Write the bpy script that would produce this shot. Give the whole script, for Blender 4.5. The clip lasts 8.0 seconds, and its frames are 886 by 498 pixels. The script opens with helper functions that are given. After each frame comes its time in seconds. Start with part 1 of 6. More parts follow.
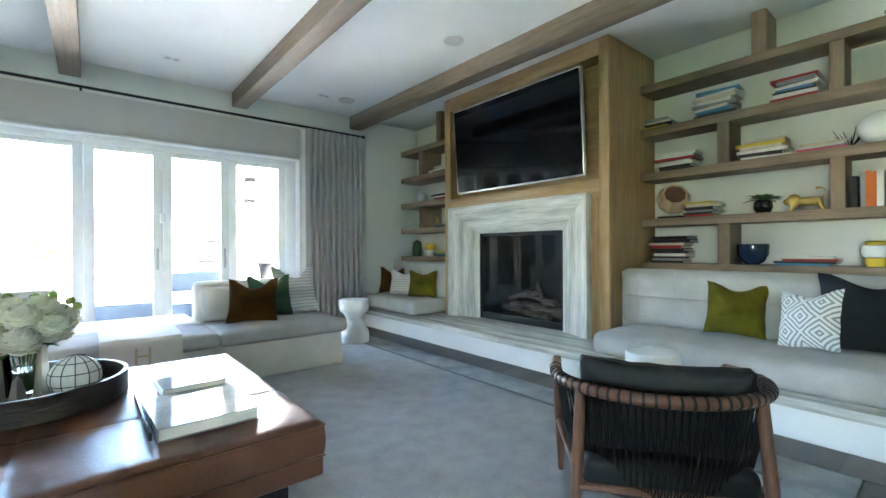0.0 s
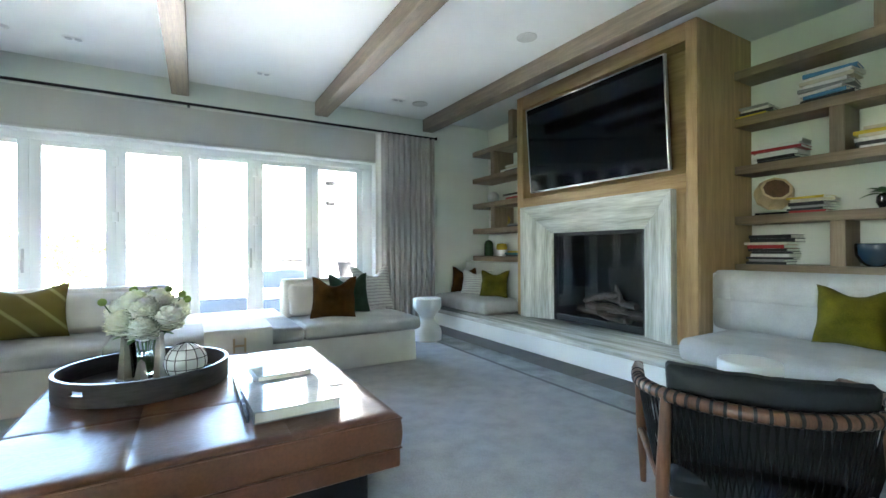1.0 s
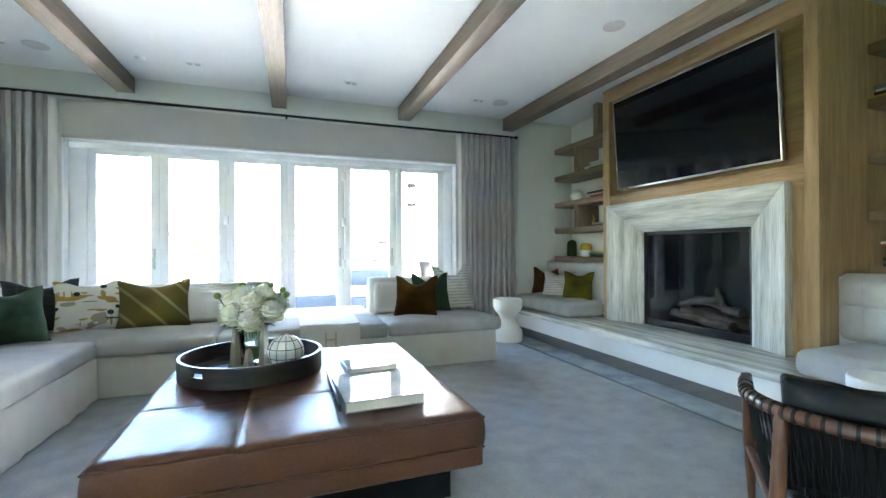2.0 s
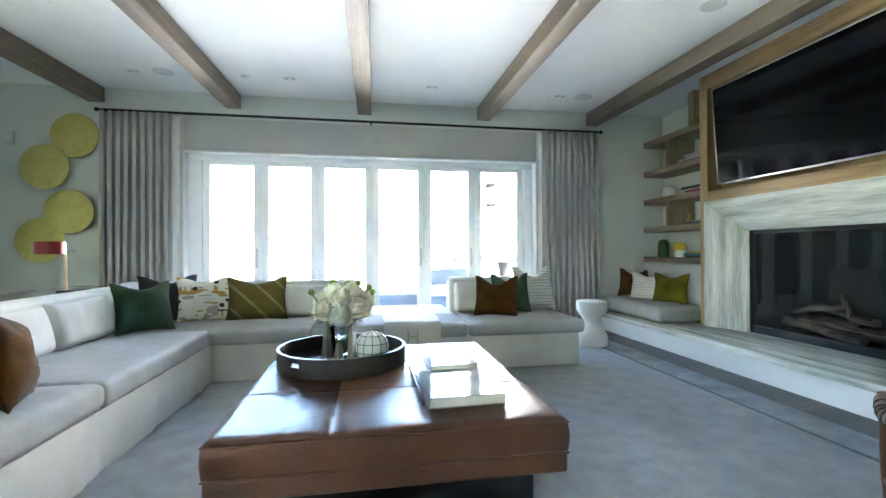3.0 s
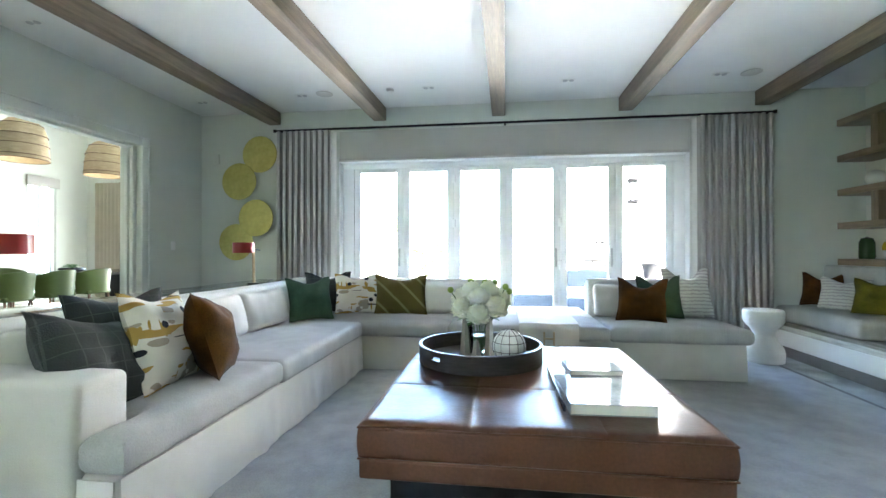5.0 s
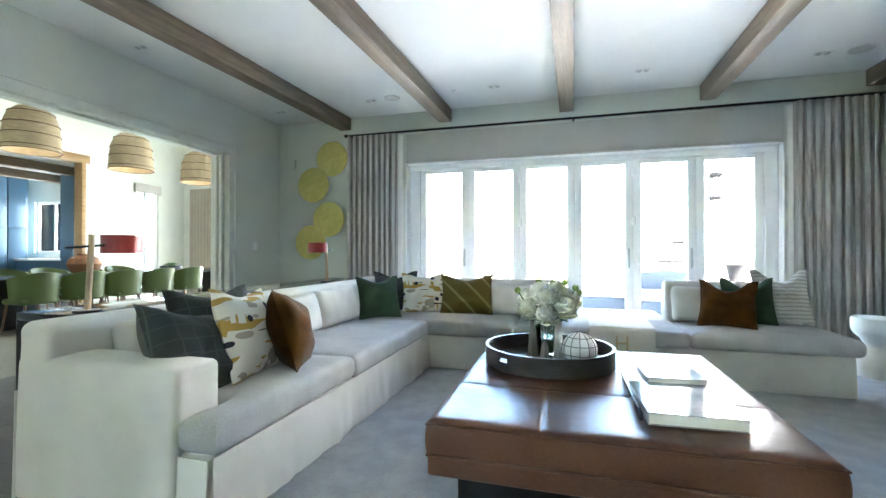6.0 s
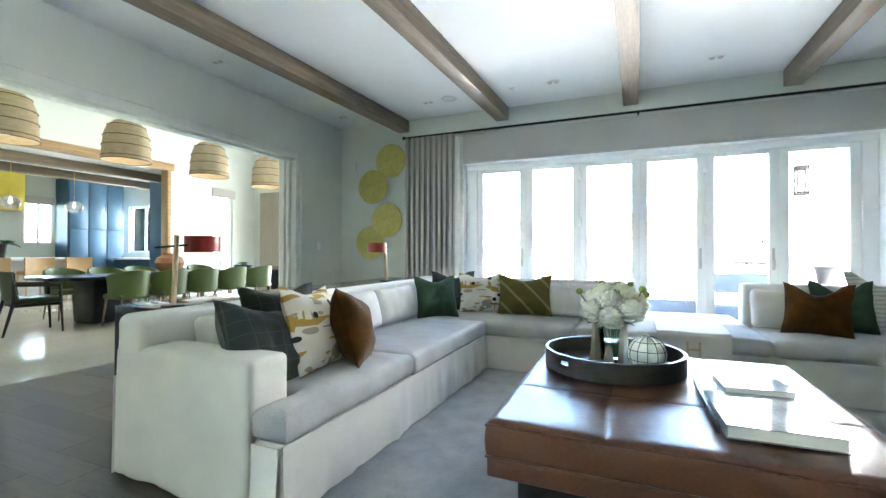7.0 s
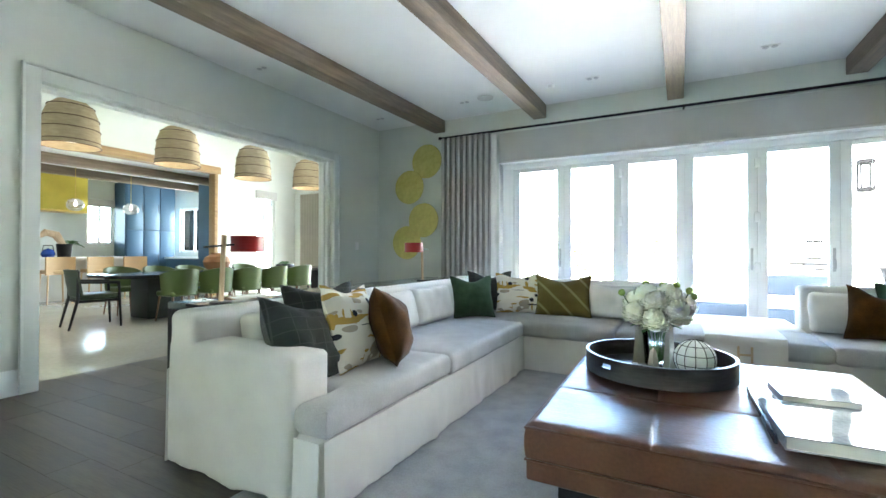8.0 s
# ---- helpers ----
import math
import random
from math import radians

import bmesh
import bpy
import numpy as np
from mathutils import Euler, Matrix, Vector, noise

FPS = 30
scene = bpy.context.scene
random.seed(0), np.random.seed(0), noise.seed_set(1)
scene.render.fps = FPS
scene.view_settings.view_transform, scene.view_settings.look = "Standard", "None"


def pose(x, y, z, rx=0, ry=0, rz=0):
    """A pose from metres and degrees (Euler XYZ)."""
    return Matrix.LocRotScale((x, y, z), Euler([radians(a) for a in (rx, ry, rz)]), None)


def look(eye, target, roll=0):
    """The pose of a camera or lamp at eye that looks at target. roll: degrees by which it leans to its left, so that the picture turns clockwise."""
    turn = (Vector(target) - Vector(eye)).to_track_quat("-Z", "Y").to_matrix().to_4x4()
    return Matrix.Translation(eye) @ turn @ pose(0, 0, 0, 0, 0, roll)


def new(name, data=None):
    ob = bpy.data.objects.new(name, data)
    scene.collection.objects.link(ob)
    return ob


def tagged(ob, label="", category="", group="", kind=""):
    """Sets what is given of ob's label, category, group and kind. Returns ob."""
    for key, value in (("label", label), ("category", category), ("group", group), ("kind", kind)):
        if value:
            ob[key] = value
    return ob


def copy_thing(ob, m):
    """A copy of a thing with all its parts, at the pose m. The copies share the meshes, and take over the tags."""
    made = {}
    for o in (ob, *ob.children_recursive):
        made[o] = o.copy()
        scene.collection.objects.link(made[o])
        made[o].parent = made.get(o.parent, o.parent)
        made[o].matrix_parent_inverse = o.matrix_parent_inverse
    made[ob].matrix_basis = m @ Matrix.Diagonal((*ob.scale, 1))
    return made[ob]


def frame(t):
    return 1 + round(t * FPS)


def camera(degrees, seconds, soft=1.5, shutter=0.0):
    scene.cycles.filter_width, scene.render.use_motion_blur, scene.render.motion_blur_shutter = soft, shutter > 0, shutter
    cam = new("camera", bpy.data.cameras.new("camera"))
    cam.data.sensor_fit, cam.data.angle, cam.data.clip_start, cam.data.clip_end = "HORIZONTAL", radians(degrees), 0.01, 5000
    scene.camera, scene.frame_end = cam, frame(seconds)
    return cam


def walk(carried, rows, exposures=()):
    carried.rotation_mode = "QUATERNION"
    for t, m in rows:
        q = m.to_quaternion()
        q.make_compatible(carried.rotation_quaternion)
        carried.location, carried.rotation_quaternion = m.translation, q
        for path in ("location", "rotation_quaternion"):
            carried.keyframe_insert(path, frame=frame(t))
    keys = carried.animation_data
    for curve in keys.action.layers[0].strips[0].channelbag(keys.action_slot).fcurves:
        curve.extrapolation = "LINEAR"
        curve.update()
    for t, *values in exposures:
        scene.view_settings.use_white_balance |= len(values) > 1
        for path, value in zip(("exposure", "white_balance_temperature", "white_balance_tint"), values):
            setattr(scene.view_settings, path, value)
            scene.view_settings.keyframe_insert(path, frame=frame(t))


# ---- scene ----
cam = camera(91.02, 8.0)
PATH = [
    (0, (0.996, -0.040, 1.150), (2.2699, 1.5021, 1.1515), -0.32),
    (0.5, (0.988, -0.039, 1.149), (2.1417, 1.5950, 1.1511), -0.29),
    (1, (0.980, -0.038, 1.147), (1.9880, 1.6898, 1.1507), -0.27),
    (1.5, (0.972, -0.036, 1.145), (1.8204, 1.7747, 1.1503), -0.25),
    (3, (0.947, -0.032, 1.139), (1.2824, 1.9391, 1.1483), -0.17),
    (3.5, (0.938, -0.031, 1.137), (1.1084, 1.9615, 1.1475), -0.14),
    (4, (0.930, -0.030, 1.136), (0.9511, 1.9699, 1.1466), -0.11),
    (4.5, (0.922, -0.029, 1.134), (0.8046, 1.9678, 1.1456), -0.08),
    (6, (0.897, -0.025, 1.128), (0.3479, 1.8982, 1.1422), 0.01),
    (6.5, (0.889, -0.024, 1.126), (0.2121, 1.8584, 1.1409), 0.05),
    (7, (0.880, -0.022, 1.124), (0.0903, 1.8149, 1.1395), 0.08),
    (7.5, (0.872, -0.021, 1.123), (-0.0007, 1.7783, 1.1380), 0.12),
    (8, (0.864, -0.020, 1.121), (-0.0712, 1.7480, 1.1365), 0.16),
]
walk(cam, [(t, look(eye, target, roll)) for t, eye, target, roll in PATH], exposures=((0.0, 5.6, 6350, 8), (8.0, 5.6, 6350, 8)))

# ---- daylight ----
world = bpy.data.worlds.new("world")
scene.world = world
world.use_nodes = True
wn = world.node_tree
sky = wn.nodes.new("ShaderNodeTexSky")
sky.sky_type = "NISHITA"
sky.sun_disc = False
SUN_EL, SUN_AZ = 48.0, 150.0          # height and bearing from +y towards +x, degrees
sky.sun_elevation, sky.sun_rotation = radians(SUN_EL), radians(SUN_AZ)
wn.links.new(sky.outputs[0], wn.nodes["Background"].inputs[0])
wn.nodes["Background"].inputs[1].default_value = 0.15
sun = new("sun", bpy.data.lights.new("sun", "SUN"))
sun.data.energy, sun.data.angle, sun.data.color = 5.0, radians(0.5), (1, 0.95, 0.88)
sun.matrix_world = look((0, 0, 0), (-math.sin(radians(SUN_AZ)) * math.cos(radians(SUN_EL)), -math.cos(radians(SUN_AZ)) * math.cos(radians(SUN_EL)), -math.sin(radians(SUN_EL))))
# fill lamp in the added, unseen window behind the viewer
garden = new("unseen_window_fill", bpy.data.lights.new("unseen_window_fill", "AREA"))
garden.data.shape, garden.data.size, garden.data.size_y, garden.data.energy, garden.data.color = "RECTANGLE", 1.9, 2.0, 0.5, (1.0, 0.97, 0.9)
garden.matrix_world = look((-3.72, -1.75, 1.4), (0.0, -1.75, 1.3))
# daylight in the wide dining room window
dining = new("dining_daylight", bpy.data.lights.new("dining_daylight", "AREA"))
dining.data.shape, dining.data.size, dining.data.size_y, dining.data.energy, dining.data.color = "RECTANGLE", 3.5, 2.5, 5.4, (1.0, 0.97, 0.88)
dining.matrix_world = look((-6.45, 9.98, 1.4), (-6.45, 0.0, 1.3))
# daylight in the kitchen's side window
kitchen = new("kitchen_daylight", bpy.data.lights.new("kitchen_daylight", "AREA"))
kitchen.data.shape, kitchen.data.size, kitchen.data.size_y, kitchen.data.energy, kitchen.data.color = "RECTANGLE", 1.3, 1.4, 4.0, (0.95, 1.0, 1.0)
kitchen.matrix_world = look((-13.0, 8.93, 1.83), (-12.6, 0.0, 1.3))


# ---- materials ----
def shade(name, col, rough=0.6, metal=0.0, var=0.1, scale=3.0, fine=60.0, bump=0.1, stretch=(1, 1, 1), col2=None, sheen=0.0, coat=0.0, glow=0.0, spec=0.5):
    """A surface with variation at two scales and fine relief."""
    m = bpy.data.materials.new(name)
    m.use_nodes = True
    n, l = m.node_tree.nodes, m.node_tree.links
    b = n["Principled BSDF"]
    tc, mp = n.new("ShaderNodeTexCoord"), n.new("ShaderNodeMapping")
    mp.inputs["Scale"].default_value = stretch
    l.new(tc.outputs["Object"], mp.inputs["Vector"])
    big, small = n.new("ShaderNodeTexNoise"), n.new("ShaderNodeTexNoise")
    big.inputs["Scale"].default_value, big.inputs["Detail"].default_value = scale, 4
    small.inputs["Scale"].default_value, small.inputs["Detail"].default_value = fine, 3
    for t in (big, small):
        l.new(mp.outputs[0], t.inputs["Vector"])
    add = n.new("ShaderNodeMath")
    add.operation = "MULTIPLY_ADD"
    add.inputs[1].default_value = 0.65
    l.new(big.outputs[0], add.inputs[0])
    half = n.new("ShaderNodeMath")
    half.operation = "MULTIPLY"
    half.inputs[1].default_value = 0.35
    l.new(small.outputs[0], half.inputs[0])
    l.new(half.outputs[0], add.inputs[2])
    ramp = n.new("ShaderNodeValToRGB")
    c2 = col2 or tuple(c * (1 + var) for c in col)
    c1 = col if col2 else tuple(c * (1 - var) for c in col)
    ramp.color_ramp.elements[0].position, ramp.color_ramp.elements[1].position = 0.32, 0.68
    ramp.color_ramp.elements[0].color, ramp.color_ramp.elements[1].color = (*c1, 1), (*c2, 1)
    l.new(add.outputs[0], ramp.inputs[0])
    rnd = n.new("ShaderNodeObjectInfo")
    hv = n.new("ShaderNodeHueSaturation")
    mr = n.new("ShaderNodeMapRange")
    mr.inputs["To Min"].default_value, mr.inputs["To Max"].default_value = 1 - var * 0.4, 1 + var * 0.4
    l.new(rnd.outputs["Random"], mr.inputs["Value"])
    l.new(mr.outputs[0], hv.inputs["Value"])
    l.new(ramp.outputs[0], hv.inputs["Color"])
    l.new(hv.outputs[0], b.inputs["Base Color"])
    rr = n.new("ShaderNodeMapRange")
    rr.inputs["To Min"].default_value, rr.inputs["To Max"].default_value = max(rough - 0.06, 0.02), min(rough + 0.08, 1)
    l.new(big.outputs[0], rr.inputs["Value"])
    l.new(rr.outputs[0], b.inputs["Roughness"])
    b.inputs["Metallic"].default_value = metal
    b.inputs["Specular IOR Level"].default_value = spec
    b.inputs["Sheen Weight"].default_value = sheen
    b.inputs["Coat Weight"].default_value = coat
    if glow:
        b.inputs["Emission Color"].default_value, b.inputs["Emission Strength"].default_value = (*col, 1), glow
    if bump:
        bp = n.new("ShaderNodeBump")
        bp.inputs["Strength"].default_value, bp.inputs["Distance"].default_value = bump, 0.01
        l.new(small.outputs[0], bp.inputs["Height"])
        l.new(bp.outputs[0], b.inputs["Normal"])
    return m


def wood(name, dark, light, axis, rough=0.5, var=0.14):
    """Grain drawn out along one axis."""
    s = [14, 14, 14]
    s["xyz".index(axis)] = 0.9
    return shade(name, dark, rough, col2=light, scale=1.6, fine=9.0, bump=0.12, stretch=s, var=var)


def marble(name, axis):
    """Grey-white stone with long drawn-out veins."""
    s = [9, 9, 9]
    s["xyz".index(axis)] = 0.7
    m = shade(name, (0.29, 0.29, 0.25), 0.2, col2=(0.77, 0.765, 0.70), scale=1.3, fine=7.0, bump=0.03, stretch=s)
    return m


def glass(name, tint=(1, 1, 1), rough=0.0, ior=1.45):
    m = bpy.data.materials.new(name)
    m.use_nodes = True
    b = m.node_tree.nodes["Principled BSDF"]
    b.inputs["Base Color"].default_value = (*tint, 1)
    b.inputs["Roughness"].default_value, b.inputs["Transmission Weight"].default_value, b.inputs["IOR"].default_value = rough, 1.0, ior
    return m


def pane_glass(name):
    """Thin window glass: clear, with a little gloss."""
    m = bpy.data.materials.new(name)
    m.use_nodes = True
    n, l = m.node_tree.nodes, m.node_tree.links
    n.remove(n["Principled BSDF"])
    mix, tr, gl, fr = n.new("ShaderNodeMixShader"), n.new("ShaderNodeBsdfTransparent"), n.new("ShaderNodeBsdfGlossy"), n.new("ShaderNodeFresnel")
    gl.inputs["Roughness"].default_value = 0.02
    l.new(fr.outputs[0], mix.inputs[0])
    l.new(tr.outputs[0], mix.inputs[1])
    l.new(gl.outputs[0], mix.inputs[2])
    l.new(mix.outputs[0], n["Material Output"].inputs[0])
    return m


def thin_glass(name):
    """A clear blown globe."""
    m = pane_glass(name)
    n = m.node_tree.nodes
    mix = [k for k in n if k.type == "MIX_SHADER"][0]
    m.node_tree.links.remove(mix.inputs[0].links[0])
    mix.inputs[0].default_value = 0.45
    return m


def striped(name, base, line, axis, pitch, width=0.12, rough=0.8, wobble=0.0, tilt=0.0, rings=False):
    """A cloth with woven or stitched lines."""
    m = shade(name, base, rough, var=0.08, fine=180, bump=0.15, sheen=0.05)
    n, l = m.node_tree.nodes, m.node_tree.links
    tc, mp, wv = n.new("ShaderNodeTexCoord"), n.new("ShaderNodeMapping"), n.new("ShaderNodeTexWave")
    wv.wave_type = "RINGS" if rings else "BANDS"
    wv.bands_direction = axis
    wv.inputs["Scale"].default_value = 0.314 / pitch
    wv.inputs["Distortion"].default_value = wobble
    wv.inputs["Detail Scale"].default_value = 3.0
    mp.inputs["Rotation"].default_value = (0, radians(tilt), 0)
    mp.inputs["Scale"].default_value = (1, 0, 1)
    l.new(tc.outputs["Object"], mp.inputs[0])
    l.new(mp.outputs[0], wv.inputs["Vector"])
    rp = n.new("ShaderNodeValToRGB")
    rp.color_ramp.elements[0].position, rp.color_ramp.elements[1].position = 1 - width - 0.08, 1 - width
    rp.color_ramp.elements[0].color, rp.color_ramp.elements[1].color = (0, 0, 0, 1), (1, 1, 1, 1)
    l.new(wv.outputs["Fac"], rp.inputs[0])
    mx = n.new("ShaderNodeMix")
    mx.data_type = "RGBA"
    b = n["Principled BSDF"]
    src = b.inputs["Base Color"].links[0].from_socket
    l.new(rp.outputs[0], mx.inputs[0])
    l.new(src, mx.inputs[6])
    mx.inputs[7].default_value = (*line, 1)
    l.new(mx.outputs[2], b.inputs["Base Color"])
    return m


def diamonds(name, base, line, size, rings):
    """A cloth stitched with nested diamonds."""
    m = shade(name, base, 0.85, var=0.06, fine=180, bump=0.15, sheen=0.05)
    n, l = m.node_tree.nodes, m.node_tree.links
    tc, sp = n.new("ShaderNodeTexCoord"), n.new("ShaderNodeSeparateXYZ")
    l.new(tc.outputs["Object"], sp.inputs[0])
    folds = []
    for axis in ("X", "Z"):
        p = n.new("ShaderNodeMath")
        p.operation = "PINGPONG"
        p.inputs[1].default_value = size / 2
        l.new(sp.outputs[axis], p.inputs[0])
        folds.append(p)
    add, fr, gt = n.new("ShaderNodeMath"), n.new("ShaderNodeMath"), n.new("ShaderNodeMath")
    fr.operation, gt.operation = "PINGPONG", "GREATER_THAN"
    l.new(folds[0].outputs[0], add.inputs[0])
    l.new(folds[1].outputs[0], add.inputs[1])
    fr.inputs[1].default_value = size / 2 / rings / 2
    l.new(add.outputs[0], fr.inputs[0])
    gt.inputs[1].default_value = size / 2 / rings / 2 * 0.58
    l.new(fr.outputs[0], gt.inputs[0])
    mx = n.new("ShaderNodeMix")
    mx.data_type = "RGBA"
    b = n["Principled BSDF"]
    src = b.inputs["Base Color"].links[0].from_socket
    l.new(gt.outputs[0], mx.inputs[0])
    l.new(src, mx.inputs[6])
    mx.inputs[7].default_value = (*line, 1)
    l.new(mx.outputs[2], b.inputs["Base Color"])
    return m


def layer(m, col, sq, thr, kind="noise", off=0.0):
    """One printed colour over a cloth, flat across its face."""
    n, l = m.node_tree.nodes, m.node_tree.links
    b = n["Principled BSDF"]
    src = b.inputs["Base Color"].links[0].from_socket
    tc, mp = n.new("ShaderNodeTexCoord"), n.new("ShaderNodeMapping")
    mp.inputs["Scale"].default_value = (sq[0], 0.0, sq[1])
    mp.inputs["Location"].default_value = (off, off * 1.7, off * 0.6)
    l.new(tc.outputs["Object"], mp.inputs[0])
    cmp = n.new("ShaderNodeMath")
    cmp.inputs[1].default_value = thr
    if kind == "noise":
        t = n.new("ShaderNodeTexNoise")
        t.inputs["Detail"].default_value = 1.2
        cmp.operation = "GREATER_THAN"
        l.new(t.outputs["Fac"], cmp.inputs[0])
    else:
        t = n.new("ShaderNodeTexVoronoi")
        cmp.operation = "LESS_THAN"
        l.new(t.outputs["Distance"], cmp.inputs[0])
    t.inputs["Scale"].default_value = 1.0
    l.new(mp.outputs[0], t.inputs["Vector"])
    mx = n.new("ShaderNodeMix")
    mx.data_type = "RGBA"
    l.new(cmp.outputs[0], mx.inputs[0])
    l.new(src, mx.inputs[6])
    mx.inputs[7].default_value = (*col, 1)
    l.new(mx.outputs[2], b.inputs["Base Color"])


def blotched(name, base, a, c):
    """Printed cloth: cream with taupe clouds, mustard strokes and dark spots."""
    m = shade(name, base, 0.85, var=0.06, fine=200, bump=0.15)
    layer(m, (0.38, 0.33, 0.26), (7, 12), 0.60, off=3.0)
    layer(m, a, (6, 22), 0.605, off=9.0)
    layer(m, a, (24, 7), 0.66, off=14.0)
    layer(m, c, (3, 62), 0.725, off=1.0)
    layer(m, c, (8, 9), 0.20, "dots", off=2.3)
    return m


def checked(name, base, line, pitch):
    """A dark cloth with a faint windowpane check."""
    m = shade(name, base, 0.9, var=0.16, fine=160, bump=0.25, sheen=0.12)
    n, l = m.node_tree.nodes, m.node_tree.links
    b = n["Principled BSDF"]
    tc, sp = n.new("ShaderNodeTexCoord"), n.new("ShaderNodeSeparateXYZ")
    l.new(tc.outputs["Object"], sp.inputs[0])
    for axis in ("X", "Z"):
        src = b.inputs["Base Color"].links[0].from_socket
        p, cmp, mx = n.new("ShaderNodeMath"), n.new("ShaderNodeMath"), n.new("ShaderNodeMix")
        p.operation, cmp.operation = "PINGPONG", "LESS_THAN"
        p.inputs[1].default_value, cmp.inputs[1].default_value = pitch / 2, 0.0022
        mx.data_type = "RGBA"
        l.new(sp.outputs[axis], p.inputs[0])
        l.new(p.outputs[0], cmp.inputs[0])
        l.new(cmp.outputs[0], mx.inputs[0])
        l.new(src, mx.inputs[6])
        mx.inputs[7].default_value = (*line, 1)
        l.new(mx.outputs[2], b.inputs["Base Color"])
    return m


WALL = shade("wall_paint", (0.665, 0.69, 0.635), 0.85, var=0.03, fine=90, bump=0.04)
SHELFW = shade("shelf_wall_paint", (0.74, 0.735, 0.69), 0.8, var=0.03, scale=1.5, fine=60, bump=0.04)
CEIL = shade("ceiling_paint", (0.83, 0.84, 0.83), 0.9, var=0.02, fine=90, bump=0.03)
TRIM = shade("trim_paint", (0.78, 0.79, 0.77), 0.4, var=0.02, fine=40, bump=0.02)
CASING = shade("casing_paint", (0.70, 0.72, 0.68), 0.45, var=0.02, fine=40, bump=0.02)
DOORW = shade("door_paint", (0.87, 0.875, 0.875), 0.35, var=0.02, fine=40, bump=0.02)
OAK_Z = wood("oak_upright", (0.27, 0.165, 0.07), (0.46, 0.30, 0.14), "z")
OAK_Y = wood("oak_level", (0.27, 0.165, 0.07), (0.46, 0.30, 0.14), "y")
SHELF_Y = wood("shelf_oak", (0.17, 0.12, 0.075), (0.30, 0.215, 0.14), "y")
SHELF_Z = wood("shelf_oak_upright", (0.17, 0.12, 0.075), (0.30, 0.215, 0.14), "z")
BEAM = wood("beam_oak", (0.13, 0.098, 0.066), (0.26, 0.195, 0.13), "y", 0.6)
FLOORW = wood("floor_oak", (0.034, 0.028, 0.023), (0.09, 0.074, 0.058), "x", 0.42, 0.7)
WALNUT = wood("walnut", (0.06, 0.025, 0.012), (0.16, 0.07, 0.035), "z", 0.35)
ASH = wood("pale_ash", (0.5, 0.34, 0.2), (0.68, 0.5, 0.32), "z", 0.5)
BLACKW = shade("black_wood", (0.010, 0.010, 0.011), 0.45, var=0.2, spec=0.25)
MARB_Y, MARB_Z = marble("marble_level", "y"), marble("marble_upright", "z")
RUG = shade("rug_wool", (0.255, 0.258, 0.262), 0.95, col2=(0.38, 0.383, 0.386), scale=7, fine=110, bump=0.5, sheen=0.1)
RUGB = shade("rug_border", (0.13, 0.15, 0.155), 0.95, col2=(0.34, 0.365, 0.37), scale=5, fine=140, bump=0.5, sheen=0.1)
LINEN = shade("linen_slipcover", (0.66, 0.64, 0.60), 0.9, var=0.09, scale=4, fine=240, bump=0.22, sheen=0.1)
SEATC = shade("grey_linen", (0.43, 0.425, 0.415), 0.9, var=0.16, scale=5, fine=130, bump=0.45, sheen=0.1)
BENCHC = shade("bench_linen", (0.41, 0.40, 0.375), 0.9, var=0.14, scale=5, fine=130, bump=0.45, sheen=0.1)
CURT = shade("curtain_linen", (0.42, 0.40, 0.375), 0.9, var=0.07, scale=3, fine=220, bump=0.25, sheen=0.2)
CURTW = shade("curtain_lining", (0.75, 0.74, 0.7), 0.9, var=0.04, fine=200)
BLIND = shade("blind_linen", (0.5, 0.49, 0.46), 0.9, var=0.05, fine=220, bump=0.2)
LEATHER = shade("brown_leather", (0.072, 0.027, 0.013), 0.33, col2=(0.14, 0.056, 0.027), scale=2.5, fine=70, bump=0.12)
BLEATH = shade("black_leather", (0.010, 0.011, 0.012), 0.48, var=0.2, fine=90, bump=0.15, spec=0.3)
CORD = shade("black_cord", (0.006, 0.006, 0.006), 0.8, var=0.2, spec=0.2)
BLACK = shade("black_metal", (0.012, 0.012, 0.013), 0.4, metal=0.3, var=0.1)
IRON = shade("painted_iron", (0.004, 0.004, 0.004), 0.9, var=0.1, spec=0.05)
SOOT = shade("firebox_black", (0.008, 0.008, 0.008), 0.85, var=0.2)
SCREEN = shade("screen_glass", (0.003, 0.003, 0.004), 0.06, var=0.02, bump=0.0, spec=0.3)
SILVER = shade("silver_trim", (0.7, 0.7, 0.7), 0.3, metal=0.9, var=0.03)
NICKEL = shade("nickel", (0.55, 0.55, 0.56), 0.35, metal=1.0, var=0.05)
BRASS = shade("gold_leaf", (0.62, 0.44, 0.13), 0.35, metal=0.9, var=0.15, scale=6, fine=40, bump=0.2)
DISCM = shade("gilded_disc", (0.42, 0.37, 0.10), 0.5, metal=0.35, col2=(0.58, 0.52, 0.17), scale=5, fine=18, bump=0.35)
PLASTER = shade("white_plaster", (0.8, 0.8, 0.78), 0.75, var=0.04, scale=9, fine=30, bump=0.35)
WHITE = shade("white_gloss", (0.8, 0.8, 0.78), 0.3, var=0.03)
PAPER = shade("paper", (0.74, 0.72, 0.67), 0.85, var=0.06, stretch=(1, 1, 60), fine=20)
COVER = shade("glossy_cover", (0.2, 0.22, 0.25), 0.06, col2=(0.45, 0.47, 0.5), scale=6, bump=0.0)
DKCOV = shade("dark_cover", (0.03, 0.035, 0.045), 0.25, var=0.2)
